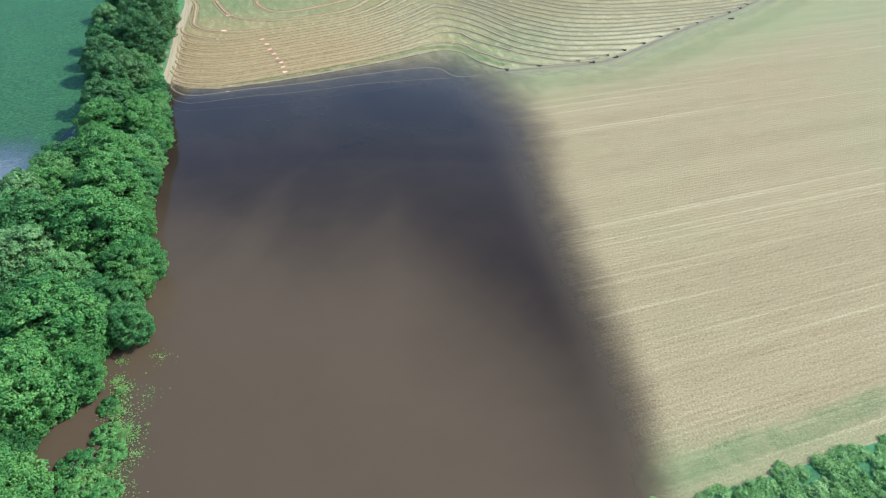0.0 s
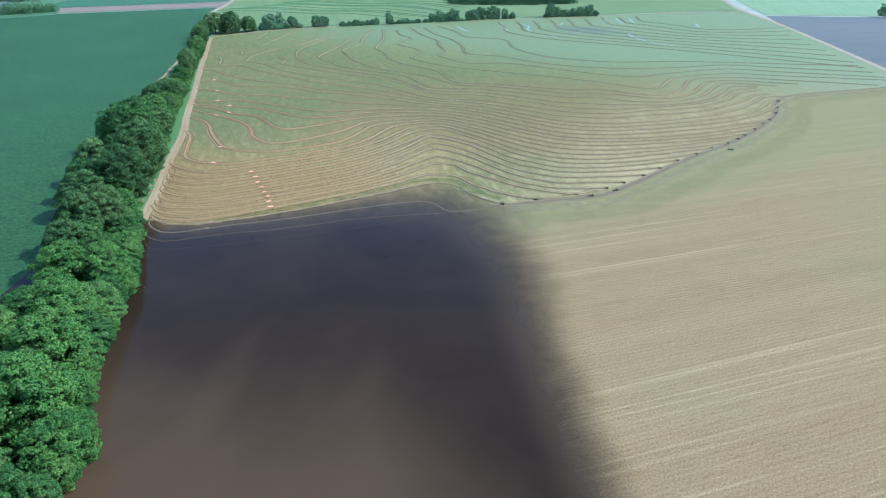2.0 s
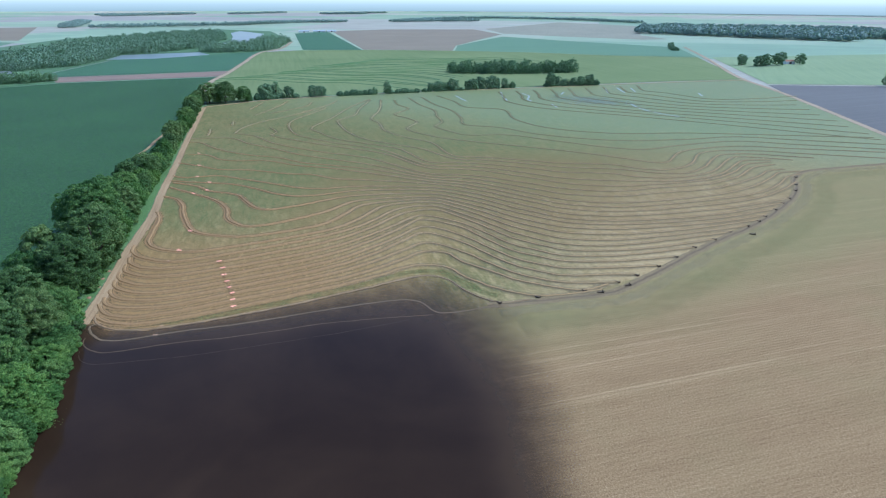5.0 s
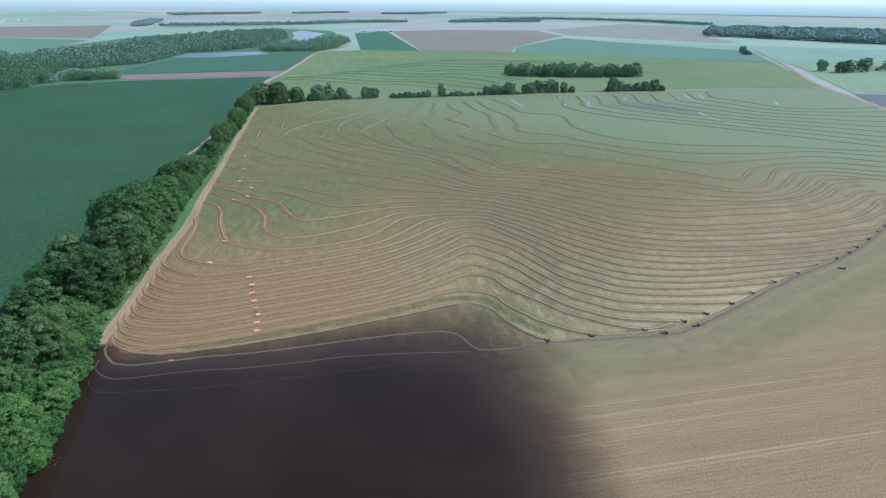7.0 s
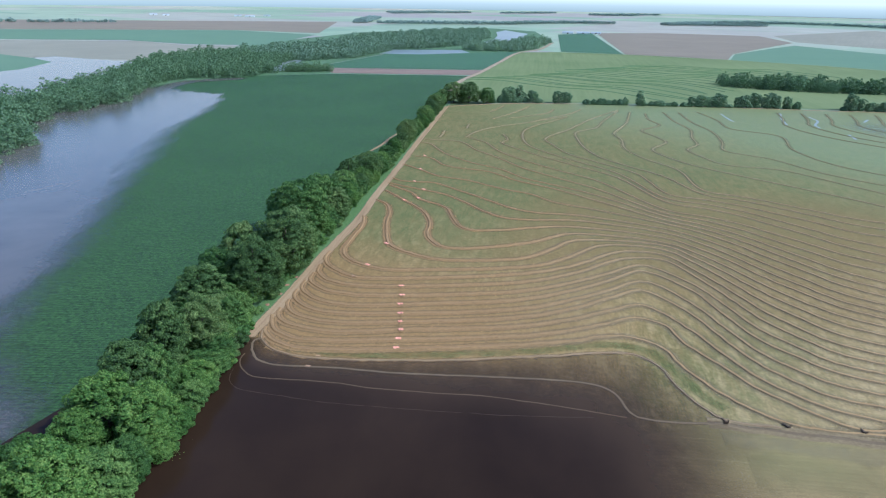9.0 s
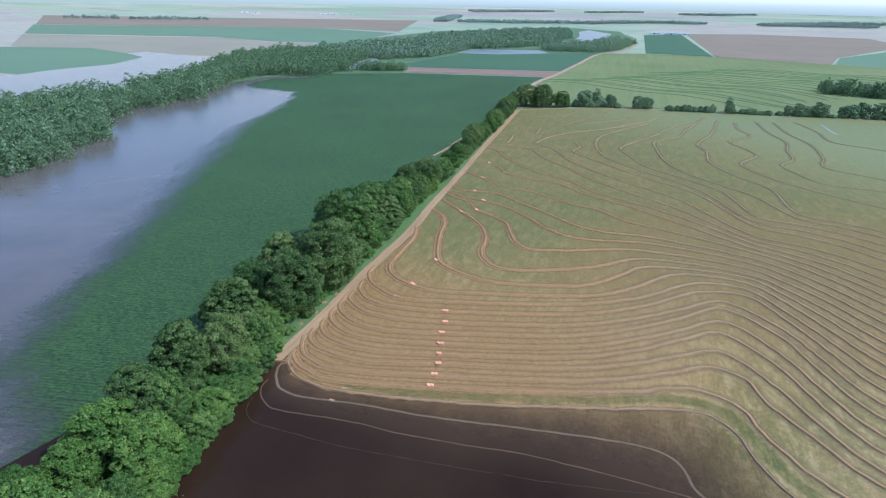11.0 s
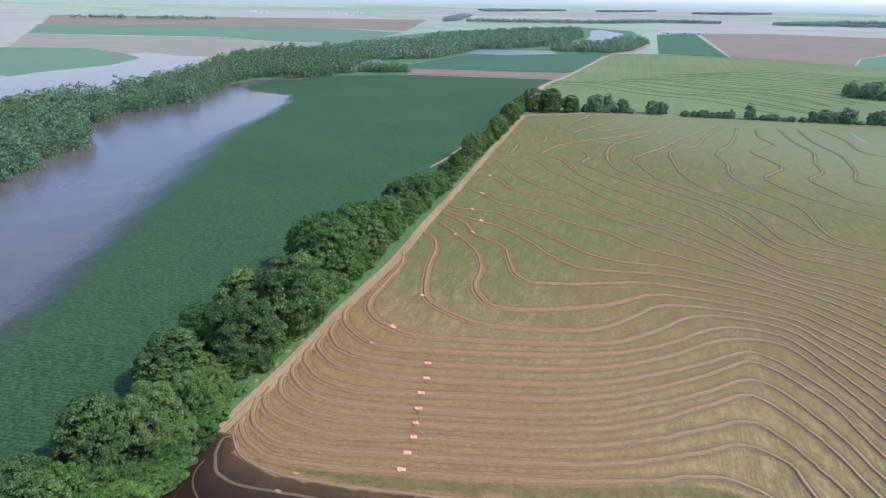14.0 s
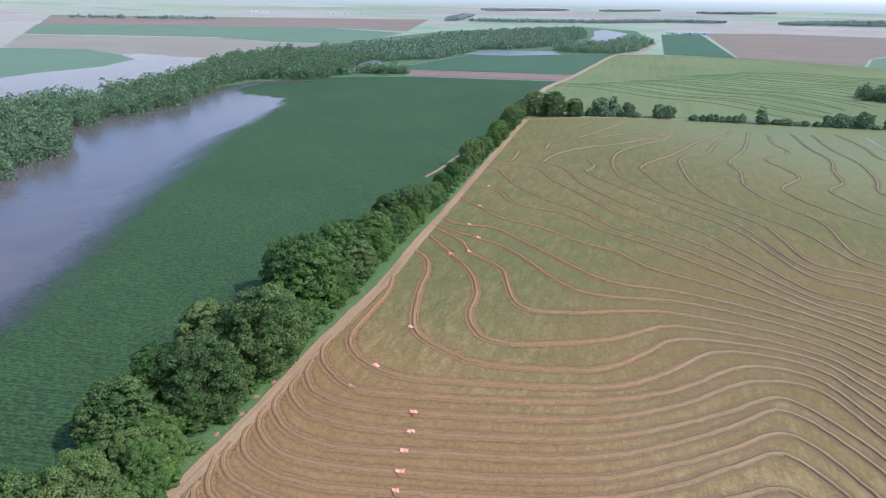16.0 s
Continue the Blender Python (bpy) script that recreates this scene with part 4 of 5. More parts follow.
levee([(-88.5, 510), (-101, 459.5), (-99, 440), (-90, 417), (-81, 405.5), (-60, 390.5), (-31.5, 373.5), (-4, 341), (9.5, 340.5), (22.5, 338), (35, 332), (46.5, 326), (57.5, 320), (80, 316), (114.5, 317.5), (135, 329.5), (147.5, 344.5), (157.5, 356), (172, 358)])
levee([(-61.5, 558.5), (-72, 511), (-76.5, 469.5), (-82.5, 432), (-75, 419.5), (-60, 400), (-44.5, 390.5), (-22.5, 376.5), (-4, 347.5), (9.5, 347), (22.5, 345), (35.5, 340.5), (47.5, 336), (59.5, 330.5), (83, 328), (93.5, 322.5), (109, 321.5), (125, 327.5), (136, 337.5), (148, 355), (157, 364), (171.5, 362), (183.5, 358)])
levee([(-60.5, 553), (-63, 507), (-62.5, 481.5), (-70.5, 461), (-64.5, 438.5), (-56, 418.5), (-44.5, 401.5), (-28, 389), (-10, 377), (9.5, 354.5), (23, 353), (36, 349), (48.5, 344.5), (61, 339.5), (85, 337), (107, 329.5), (119, 330), (131.5, 341.5), (141.5, 357), (151, 368.5), (168, 371), (187.5, 365.5), (197, 363)])
levee([(-52, 555), (-47.5, 503.5), (-48.5, 466), (-41.5, 451.5), (-35.5, 427.5), (-22, 408.5), (-5.5, 393.5), (9, 360.5), (23, 359), (36.5, 355.5), (49.5, 351.5), (62, 347.5), (87, 345.5), (98, 338.5), (109, 335.5), (122, 342), (129, 350.5), (140, 370.5), (149.5, 377), (171.5, 379), (192.5, 374), (241, 362)])
levee([(-41, 553.5), (-35.5, 529), (-26.5, 511), (-34.5, 486), (-24, 470.5), (-17, 457.5), (-21.5, 432.5), (-10.5, 416.5), (3.5, 405), (66.5, 376), (91, 362.5), (111, 350), (116.5, 351.5), (128.5, 371), (136, 378.5), (168.5, 390), (198, 385), (257, 375)])
levee([(-29.5, 565.5), (-18.5, 530), (-6.5, 503.5), (-4, 478.5), (0, 458), (-4, 442), (4.5, 427.5), (15.5, 415.5), (41, 416.5), (70, 399), (96.5, 383.5), (112, 380), (135, 390.5), (174, 403.5), (204, 396), (257, 383)])
levee([(-19, 569.5), (-7.5, 533), (6, 505), (13, 473), (15.5, 449), (37.5, 440), (60.5, 419), (101, 403.5), (140.5, 406.5), (179.5, 416), (210, 408.5), (259, 397)])
levee([(-6.5, 579), (8, 549.5), (17.5, 520.5), (44, 510.5), (50.5, 469), (69.5, 439.5), (106, 424), (153.5, 426.5), (217, 421), (262, 417)])
levee([(48, 606.5), (50.5, 578.5), (51.5, 549.5), (73, 520), (138, 484), (182, 459), (223.5, 433.5), (262, 410)])
levee([(64.5, 612.5), (66.5, 584), (66.5, 557.5), (87, 529), (147.5, 493.5), (190, 471), (231, 448), (266, 428)])
levee([(81, 618.5), (82, 589.5), (81.5, 565.5), (101, 539), (157, 503), (198.5, 483), (239.5, 464), (267, 451)])
levee([(97.5, 625), (98, 595), (97.5, 573.5), (116, 549), (167, 513.5), (207.5, 496), (248.5, 481), (272, 472)])
levee([(115, 631), (114, 601), (113.5, 582), (131, 559.5), (177.5, 524), (216.5, 510), (258, 499.5), (273, 496)])
levee([(132, 637.5), (130.5, 606.5), (130, 591), (147, 570), (188, 535), (226.5, 524.5), (268.5, 520), (278, 519)])
levee([(150, 644), (147.5, 612.5), (147, 599.5), (163.5, 581), (199.5, 546.5), (237.5, 540), (280, 542)])
levee([(167.5, 650.5), (164.5, 618.5), (164.5, 609), (180.5, 592.5), (211, 558.5), (248.5, 556.5), (292.5, 565.5)])
levee([(186, 657.5), (181.5, 624.5), (182.5, 618), (198, 604.5), (223.5, 571), (260.5, 574), (306.5, 592)])
levee([(-126, 415), (-126.5, 433), (-121, 453), (-109.5, 473), (-89, 513.5)])
levee([(-144, 503), (-143.5, 524), (-144.5, 537.5)])
levee([(-132.5, 477.5), (-128, 504.5), (-126, 523), (-126, 544)])
levee([(-123.5, 486), (-112, 506), (-105, 521.5), (-105.5, 538.5)])
levee([(-105, 483), (-98, 503), (-90, 524.5), (-87, 548)])
levee([(-139.5, 406.5), (-142.5, 419), (-145.5, 427)])
levee([(-135.5, 439), (-139.5, 453)])



# ---- trees ----
def leaf_cloud(rng, radius, height, base, lobes, count, size, squash=0.8, tuft=(0.14, 0.34), flat=False, true_size=False):
    """Leaf sprays on the outer side of many overlapping lobes that make one uneven crown."""
    centre_z = base + (height - base) * 0.5
    rz = (height - base) * 0.5
    n = lobes
    k = np.arange(n) + 0.5
    phi = np.arccos(1 - 1.75 * k / n)
    th = math.pi * (1 + 5 ** 0.5) * k + rng.normal(0, 0.3, n)
    # a few broad bulges and hollows give each crown its own outline
    way = np.stack([np.cos(th) * np.sin(phi), np.sin(th) * np.sin(phi), np.cos(phi)], 1)
    bulge = rng.normal(0, 1, (9, 3))
    bulge /= np.linalg.norm(bulge, axis=1)[:, None]
    lump = rng.choice([0.62, 0.86, 0.94, 1.0], n) * rng.uniform(0.93, 1.06, n) + 0.10 * np.sin(3.0 * (way @ bulge.T) + rng.uniform(0, 6, 9)).mean(1) * 2.2
    lc = np.stack([np.cos(th) * np.sin(phi) * radius * 0.80 * lump, np.sin(th) * np.sin(phi) * radius * 0.80 * lump, centre_z + np.cos(phi) * rz * 0.80 * lump], 1)
    lr = radius * rng.uniform(tuft[0], tuft[1], n)
    pick = rng.choice(n, count, p=lr ** 2 / (lr ** 2).sum())
    d = rng.normal(0, 1, (count, 3))
    d[:, 2] = np.abs(d[:, 2]) * 0.9 - 0.35
    d /= np.linalg.norm(d, axis=1)[:, None]
    out = lc[pick] - np.array([0, 0, centre_z - rz * 0.2])
    out /= np.linalg.norm(out, axis=1)[:, None] + 1e-6
    d = d + out * 0.55
    d /= np.linalg.norm(d, axis=1)[:, None]
    pos = lc[pick] + d * (lr[pick] * rng.uniform(0.80, 1.06, count))[:, None] * np.array([1, 1, squash])
    nrm = d + rng.normal(0, 0.55 if flat else 0.50, (count, 3))
    nrm /= np.linalg.norm(nrm, axis=1)[:, None]
    if true_size:
        reach = np.percentile(np.hypot(pos[:, 0], pos[:, 1]), 97)
        pos[:, :2] *= radius / reach
        top = np.percentile(pos[:, 2], 99.8)
        pos[:, 2] *= height / top
    ref = rng.normal(0, 1, (count, 3))
    u = np.cross(nrm, ref)
    u /= np.linalg.norm(u, axis=1)[:, None] + 1e-6
    v = np.cross(nrm, u)
    s = size * rng.uniform(0.6, 1.35, count)[:, None]
    a, b = pos - u * s - nrm * s * 0.15, pos + v * s * 0.75 - nrm * s * 0.1
    c, e = pos + u * s - nrm * s * 0.25, pos - v * s * 0.75 - nrm * s * 0.1
    mid = pos + nrm * s * 0.22
    verts = np.stack([a, b, c, e, mid], 1).reshape(-1, 3)
    i = np.arange(count)[:, None] * 5
    if flat:
        return np.stack([a, b, c, e], 1).reshape(-1, 3), np.arange(count * 4).reshape(-1, 4)
    faces = np.concatenate([i + [0, 1, 4], i + [1, 2, 4], i + [2, 3, 4], i + [3, 0, 4]], 0)
    return verts, faces


def stem(rng, radius, height, base, limbs=6):
    """Tapered trunk with limbs that reach into the crown."""
    verts, faces = [], []

    def tube(a, b, ra, rb, sides=7):
        a, b = Vector(a), Vector(b)
        q = (b - a).to_track_quat("Z", "Y")
        start = len(verts)
        for at, r in ((a, ra), ((a + b) / 2 + Vector(rng.normal(0, 0.08, 3)), (ra + rb) / 2), (b, rb)):
            for s in range(sides):
                g = 2 * math.pi * s / sides
                verts.append(tuple(at + q @ Vector((math.cos(g) * r, math.sin(g) * r, 0))))
        for ring in range(2):
            for s in range(sides):
                i, j = start + ring * sides + s, start + ring * sides + (s + 1) % sides
                faces.append((i, j, j + sides, i + sides))

    r0 = 0.028 * height
    fork = base + (height - base) * 0.35
    tube((0, 0, -0.1), (0, 0, fork), r0, r0 * 0.6, 9)
    for k in range(limbs):
        g = 2 * math.pi * (k + rng.uniform(0, 0.6)) / limbs
        z = fork * rng.uniform(0.75, 1.0)
        tube((0, 0, z), (math.cos(g) * radius * 0.62, math.sin(g) * radius * 0.62, z + (height - z) * rng.uniform(0.35, 0.7)), r0 * 0.42, r0 * 0.12)
    tube((0, 0, fork), (rng.normal(0, 0.3), rng.normal(0, 0.3), height * 0.88), r0 * 0.58, r0 * 0.12)
    return verts, faces


def tree_kind(name, seed, radius, height, base, lobes, count, size, leaf, label, category="tree", squash=0.8):
    rng = np.random.default_rng(seed)
    v, f = leaf_cloud(rng, radius, height, base, lobes, count, size, squash, (0.06, 0.21) if lobes > 100 else (0.14, 0.34), False, lobes > 50)
    tv, tf = stem(rng, radius, height, base)
    thing = tagged(new(name), label, category)
    part("trunk", mesh_of("trunk", tv, tf, BARK, True), thing)
    part("crown", mesh_of("crown", v.tolist(), f.tolist(), leaf), thing)
    thing.location = (0, 0, -60)
    return thing


def plant(kind, spots, seed, group):
    """Copies of a kind at (x, y, size) with a turn of their own; the last spot takes the original."""
    rng = random.Random(seed)
    tagged(kind, group=group)
    for k, (x, y, s, *tall) in enumerate(spots):
        m = pose(x, y, 0, 0, 0, rng.uniform(0, 360)) @ Matrix.Diagonal((s * rng.uniform(0.94, 1.06), s * rng.uniform(0.94, 1.06), tall[0] if tall else s, 1))
        if k + 1 < len(spots):
            copy_thing(kind, m)
        else:
            kind.matrix_basis = m


LINE = "trees in the field-edge line"
BROAD = [tree_kind("broadleaf_tree", 11 + k, r, h, b, 300, 20000, 0.20, leaf, label) for k, (r, h, b, leaf, label) in enumerate((
    (6.4, 14.0, -2.6, LEAF, "full round-crowned green broadleaf tree at the field edge"),
    (7.0, 15.0, -2.8, LEAF_DARK, "large dark green broadleaf tree with a dense crown"),
    (5.6, 12.5, -2.4, LEAF, "green broadleaf tree with a lumpy crown by the track"),
    (6.0, 12.5, -2.4, LEAF_BRIGHT, "bright green broadleaf tree standing at the flood water"),
    (5.2, 12.0, -2.4, LEAF_DARK, "dark green tree with a narrow uneven crown")))]
SHRUB = [tree_kind("shrub", 31 + k, r, h, -0.9, 26, 2200, 0.20, leaf, label, "shrub") for k, (r, h, leaf, label) in enumerate((
    (2.8, 3.4, LEAF_BRIGHT, "leafy bright green shrub at the edge of the trees"),
    (2.6, 2.8, LEAF, "low green shrub at the field edge"),
    (3.2, 4.2, LEAF_DARK, "dark green bushy shrub under the tree line")))]


def east_edge(y):
    return np.interp(y, [30, 57, 66, 77, 88, 100, 109, 125, 138, 146, 161, 172, 178, 196, 220, 249, 286, 297, 370, 514], [-56, -56, -54, -52, -53, -58.5, -62, -66, -68.5, -71.5, -77.5, -82.5, -85.5, -92.5, -98.5, -107, -119, -121.5, -142, -184])


def west_edge(y):
    return np.interp(y, [30, 70, 105, 131, 159, 179, 207, 230, 256, 285, 300, 370, 514], [-88, -90, -91, -92, -100, -107, -117, -119, -121, -128, -133, -153, -198])


RADII, HEIGHTS = (6.4, 7.0, 5.6, 6.0, 5.2), (14.0, 15.0, 12.5, 12.5, 12.0)
# the large trees north of the flood: kind, x, y, crown radius, height
LARGE = [(1, -97.9, 196.3, 7.5, 16.8), (1, -100.5, 213.5, 9, 20), (4, -113.3, 208.2, 6.3, 15), (0, -114, 238.9, 8.9, 20), (4, -113.9, 258.5, 5.7, 12), (4, -103.2, 181.7, 6.9, 13.4), (0, -108.3, 193.3, 5.5, 13.2),
         (1, -88.8, 167.9, 5.8, 15), (4, -92, 159.6, 5.9, 16.5), (2, -89.6, 178.3, 3.6, 9.5), (4, -87.2, 147.8, 6.0, 14.5), (2, -83.7, 150.6, 4.4, 13), (3, -84.4, 138.6, 6.6, 12.5), (3, -83.6, 132.2, 4.6, 9.5), (3, -84.1, 125.1, 4.6, 9.5), (0, -85.5, 119.5, 5.6, 11), (3, -80.1, 156, 4.4, 6.8), (0, -121.4, 240.3, 7, 16.5), (2, -119.6, 257.9, 7.3, 16.3), (3, -120.5, 275.9, 4.8, 8.6),
         (2, -104.5, 226, 4.6, 10), (4, -111, 225, 5.4, 12), (2, -124, 268, 6, 13), (0, -126, 282, 5.8, 11.5), (4, -134, 299, 5.6, 11.5), (1, -131.2, 310, 7.6, 12.4), (2, -131.5, 323, 4.6, 7.2), (3, -137, 334, 4.2, 7), (2, -142.2, 348, 4.1, 6.6),
         (3, -146, 362.8, 4.3, 7.4), (4, -147.5, 374, 4.2, 8), (1, -150.4, 385, 5.6, 13), (4, -155, 398, 5, 10.5), (2, -158.5, 414.6, 4.4, 8), (3, -161.5, 428, 4.6, 8.5), (0, -167.2, 445.2, 6.2, 11), (2, -172, 460, 5, 9),
         (4, -176, 474, 5.4, 10.5), (1, -180.5, 489, 6.6, 12), (2, -186, 506, 5.8, 10.5), (1, -184, 531, 9.4, 16), (1, -172.5, 534, 9, 16.4), (0, -160.5, 542, 6.4, 11.8), (4, -190, 521, 5.6, 11),
         (3, -70, 108.5, 7.6, 14), (3, -66.8, 94.5, 8.2, 14.5), (3, -56.5, 86.5, 5.2, 10), (3, -61.5, 68, 7.8, 15), (2, -51.8, 72, 3.8, 8), (3, -60.5, 55.5, 7.4, 14), (3, -55.5, 60.5, 4.4, 9), (0, -84, 113, 5.6, 12), (0, -79, 93.3, 6.8, 15),
         (4, -70.5, 64, 4.6, 13), (3, -55.5, 41, 6, 11), (0, -72.5, 50, 7, 14), (4, -77, 74, 7, 15), (0, -84.5, 60, 7.2, 14), (3, -75, 121, 7.2, 13.5), (2, -72, 127, 4.8, 9.5), (3, -76.5, 141, 6.2, 11.5), (2, -72.5, 133, 3.8, 7.5),
         (0, -82, 121, 4.6, 9), (2, -68.5, 117, 4.4, 8.5), (3, -81, 107, 5.4, 12), (2, -67.5, 36, 7, 13), (0, -82.5, 42, 7, 14),
         (0, -67, 80.5, 6, 11), (4, -75.5, 85, 6.5, 12.5), (2, -60, 77.5, 4.6, 8.5), (0, -86, 84, 6.6, 13.5), (2, -68.5, 58, 4.6, 10), (0, -75.5, 64, 5.6, 12), (3, -63.5, 46.5, 5.2, 10), (2, -71, 101, 5.6, 11.5), (4, -85, 103, 6, 13.5)]


def tree_line():
    """The large trees one by one, a thicker wood of them by the flood, and shrubs along their foot."""
    rng = random.Random(21)
    spots, low = [[] for _ in BROAD], [[] for _ in SHRUB]
    for kind, x, y, r, h in LARGE:
        spots[kind].append((x, y, r / RADII[kind], h / HEIGHTS[kind]))
    y = 158.0
    while y < 330:
        e, w = float(east_edge(y)), float(west_edge(y))
        for lane in (0.2, 0.5, 0.8):
            kind = rng.choice((0, 2, 3, 4, 3, 1))
            r, h = rng.uniform(3.2, 4.6), rng.uniform(5.5, 8.5)
            spots[kind].append((e - 2 + (w - e + 4) * lane + rng.uniform(-1, 1), y + rng.uniform(-2, 2), r / RADII[kind], h / HEIGHTS[kind]))
        y += rng.uniform(6.0, 8.0)
    y = 38.0
    while y < 164:
        r = rng.uniform(2.8, 4.2)
        kind = rng.choice((3, 3, 2))
        spots[kind].append((float(east_edge(y)) - r * 0.9 + rng.uniform(-0.6, 0.3), y, r / RADII[kind], rng.uniform(4.5, 8.0) / HEIGHTS[kind]))
        y += rng.uniform(4.5, 6.5)
    y = 166.0
    while y < 500:
        e = float(east_edge(y))
        low[rng.choice((0, 1, 0, 2))].append((e - 1.8 + rng.uniform(-0.6, 0.6), y, rng.uniform(0.6, 1.0)))
        if rng.random() < 0.6:
            low[rng.choice((0, 1, 2))].append((e - 4.2 + rng.uniform(-0.8, 0.8), y + 3.0, rng.uniform(0.9, 1.3)))
        y += rng.uniform(5.0, 9.0)
    return spots, low


TREE_SPOTS, LOW_SPOTS = tree_line()
for kind, spots in zip(BROAD, TREE_SPOTS):
    plant(kind, spots, len(spots), LINE)
LOW_SPOTS[0] += [(-47.5, 45, .9, .5), (-46, 49.5, .8, .45), (-48.5, 53, .7, .4), (-44.5, 44, .8, .45), (-50, 58, .6, .35), (-50, 48, .9, .5), (-52, 44, 1, .7)]


SCRUB = [tree_kind("scrub_bush", 41 + k, r, h, -0.6, 40, 1500, 0.15, leaf, label, "bush") for k, (r, h, leaf, label) in enumerate((
    (2.2, 2.0, LEAF_SCRUB, "low bright scrub bush beside the stubble"), (1.9, 1.5, LEAF_SCRUB, "small light green scrub bush"), (2.5, 2.6, LEAF_SCRUB, "leafy green scrub bush in a thicket")))]


def scrub():
    """Dense low scrub along the south edge of the stubble."""
    rng = random.Random(5)
    lots, x = [[] for _ in SCRUB], 27.0
    while x < 104:
        top = float(np.interp(x, [25, 40, 66, 104], [42.6, 46.0, 54.2, 65.2]))
        for k in range(6):
            lots[rng.choice((0, 1, 1, 0)) if k < 2 else rng.choice((0, 0, 1, 2))].append((x + rng.uniform(-1, 1), top - 1.3 - 2.4 * k + rng.uniform(-0.9, 0.9), rng.uniform(0.6, 1.0) + 0.05 * k, rng.uniform(0.32, 0.6) + 0.03 * k))
        x += rng.uniform(2.2, 3.0)
    for kind, spots in zip(SCRUB, lots):
        plant(kind, spots, len(spots), "scrub beside the stubble")


scrub()
for kind, spots in zip(SHRUB, LOW_SPOTS):
    plant(kind, spots, len(spots) + 3, "shrubs along the trees and the field edge")

HEDGE = "hedgerow trees behind the rice"
FAR_TREES = [tree_kind("hedgerow_tree", 51 + k, r, h, b, 60, 2400, 0.52, LEAF_FAR, label) for k, (r, h, b, label) in enumerate((
    (6.8, 14, -2.5, "round dark green hedgerow tree"), (4.4, 15, -2.5, "tall narrow green hedgerow tree"), (5.2, 7.0, -2.0, "low spreading hedgerow bush")))]
HEDGE_SPOTS = [(-147, 555, 5.6, 12.4), (-140, 562, 4.8, 12.9), (-129, 563, 4.3, 9.5), (-124, 564, 3.4, 3.8), (-135, 562, 3.0, 4.5), (-110, 570, 4.8, 9.6), (-104, 573, 4.2, 8.6), (-50, 590, 3.9, 11.2), (-35, 597, 4.4, 4.2), (-18, 603, 2.8, 3.4), (-12, 608, 4.3, 7), (-5, 610.5, 5.4, 8.6),
               (1, 613, 4.2, 7.6), (7, 615, 5.8, 10.4), (22, 621, 4.6, 8), (25, 623, 5.2, 9.5), (33, 627, 4.8, 11), (42, 629, 5.4, 11.5), (48, 632, 4.3, 9.6), (56, 633, 3.8, 9.1), (63, 635, 3.2, 5.6), (100, 647, 5.6, 12.9), (108, 651, 4.5, 9.3), (116, 653, 4.5, 6.8), (124, 654, 4.5, 7.8),
               (132, 656, 4.6, 8.8), (140, 658, 5.2, 10.5), (147, 659, 3.4, 5.2), (380, 1150, 6.6, 11.2), (376, 1118, 7.0, 6.2), (378, 868, 6.6, 13.7), (396, 856, 8.5, 13), (406, 862, 8.0, 14.8), (426, 871, 8.5, 16.4), (463, 889, 7.0, 13.3), (432, 663, 7.5, 14)]
rng_hedge = random.Random(8)
for hx in list(range(-88, -58, 4)) + list(range(-46, -22, 4)) + list(range(-158, -134, 5)) + list(range(-14, 66, 7)) + list(range(96, 150, 6)):
    low = 5.2 if hx < -57 else 3.4
    HEDGE_SPOTS.append((hx + rng_hedge.uniform(-1, 1), float(np.interp(hx, [-160, -146, -87, -17, 57, 120, 165], [545, 555, 576, 604, 633, 653, 664])), rng_hedge.uniform(2.4, 3.6), low * rng_hedge.uniform(0.7, 1.15)))
HEDGE_LOTS = [[], [], []]
for hx, hy, hr, hh in HEDGE_SPOTS:
    which = 2 if hh < 6.5 else 1 if hh > 2.4 * hr else 0
    HEDGE_LOTS[which].append((hx, hy, hr / (6.8, 4.4, 5.2)[which], hh / (14, 15, 7.0)[which]))
for kind, spots in zip(FAR_TREES, HEDGE_LOTS):
    plant(kind, spots, len(spots), HEDGE)


def woodland(name, rows, radius, per, size, seed, label, leaf=LEAF_FAR):
    """One joined wood: crowns at jittered spots within rows of (x, y, half width) discs."""
    rng = np.random.default_rng(seed)
    kinds = [leaf_cloud(rng, 1.0, 1.9, 0.25, 16, per, size / radius) for _ in range(5)]
    vs, fs, count = [], [], 0
    for x, y, w, n in rows:
        for _ in range(n):
            g, r = rng.uniform(0, 2 * math.pi), w * rng.uniform(0, 1) ** 0.5
            v, f = kinds[rng.integers(5)]
            s = radius * rng.uniform(0.7, 1.25)
            turn = rng.uniform(0, 2 * math.pi)
            c, t = math.cos(turn), math.sin(turn)
            q = v * s
            q = np.stack([q[:, 0] * c - q[:, 1] * t + x + r * math.cos(g), q[:, 0] * t + q[:, 1] * c + y + r * math.sin(g), q[:, 2] * rng.uniform(0.85, 1.2)], 1)
            vs.append(q)
            fs.append(f + count)
            count += len(q)
    me = mesh_of(name, np.concatenate(vs).tolist(), np.concatenate(fs).tolist(), leaf)
    return tagged(new(name, me), label, "woods", kind="stuff")


def along(points, width, gap):
    """Discs along a smooth line, for woodland()."""
    line = glide(points, gap)
    return [(x, y, width, max(2, int(width * gap / 34))) for x, y in line]


def inside(x, y, ring):
    odd = False
    for (ax, ay), (bx, by) in zip(ring, ring[1:] + ring[:1]):
        if (ay > y) != (by > y) and x < (bx - ax) * (y - ay) / (by - ay) + ax:
            odd = not odd
    return odd


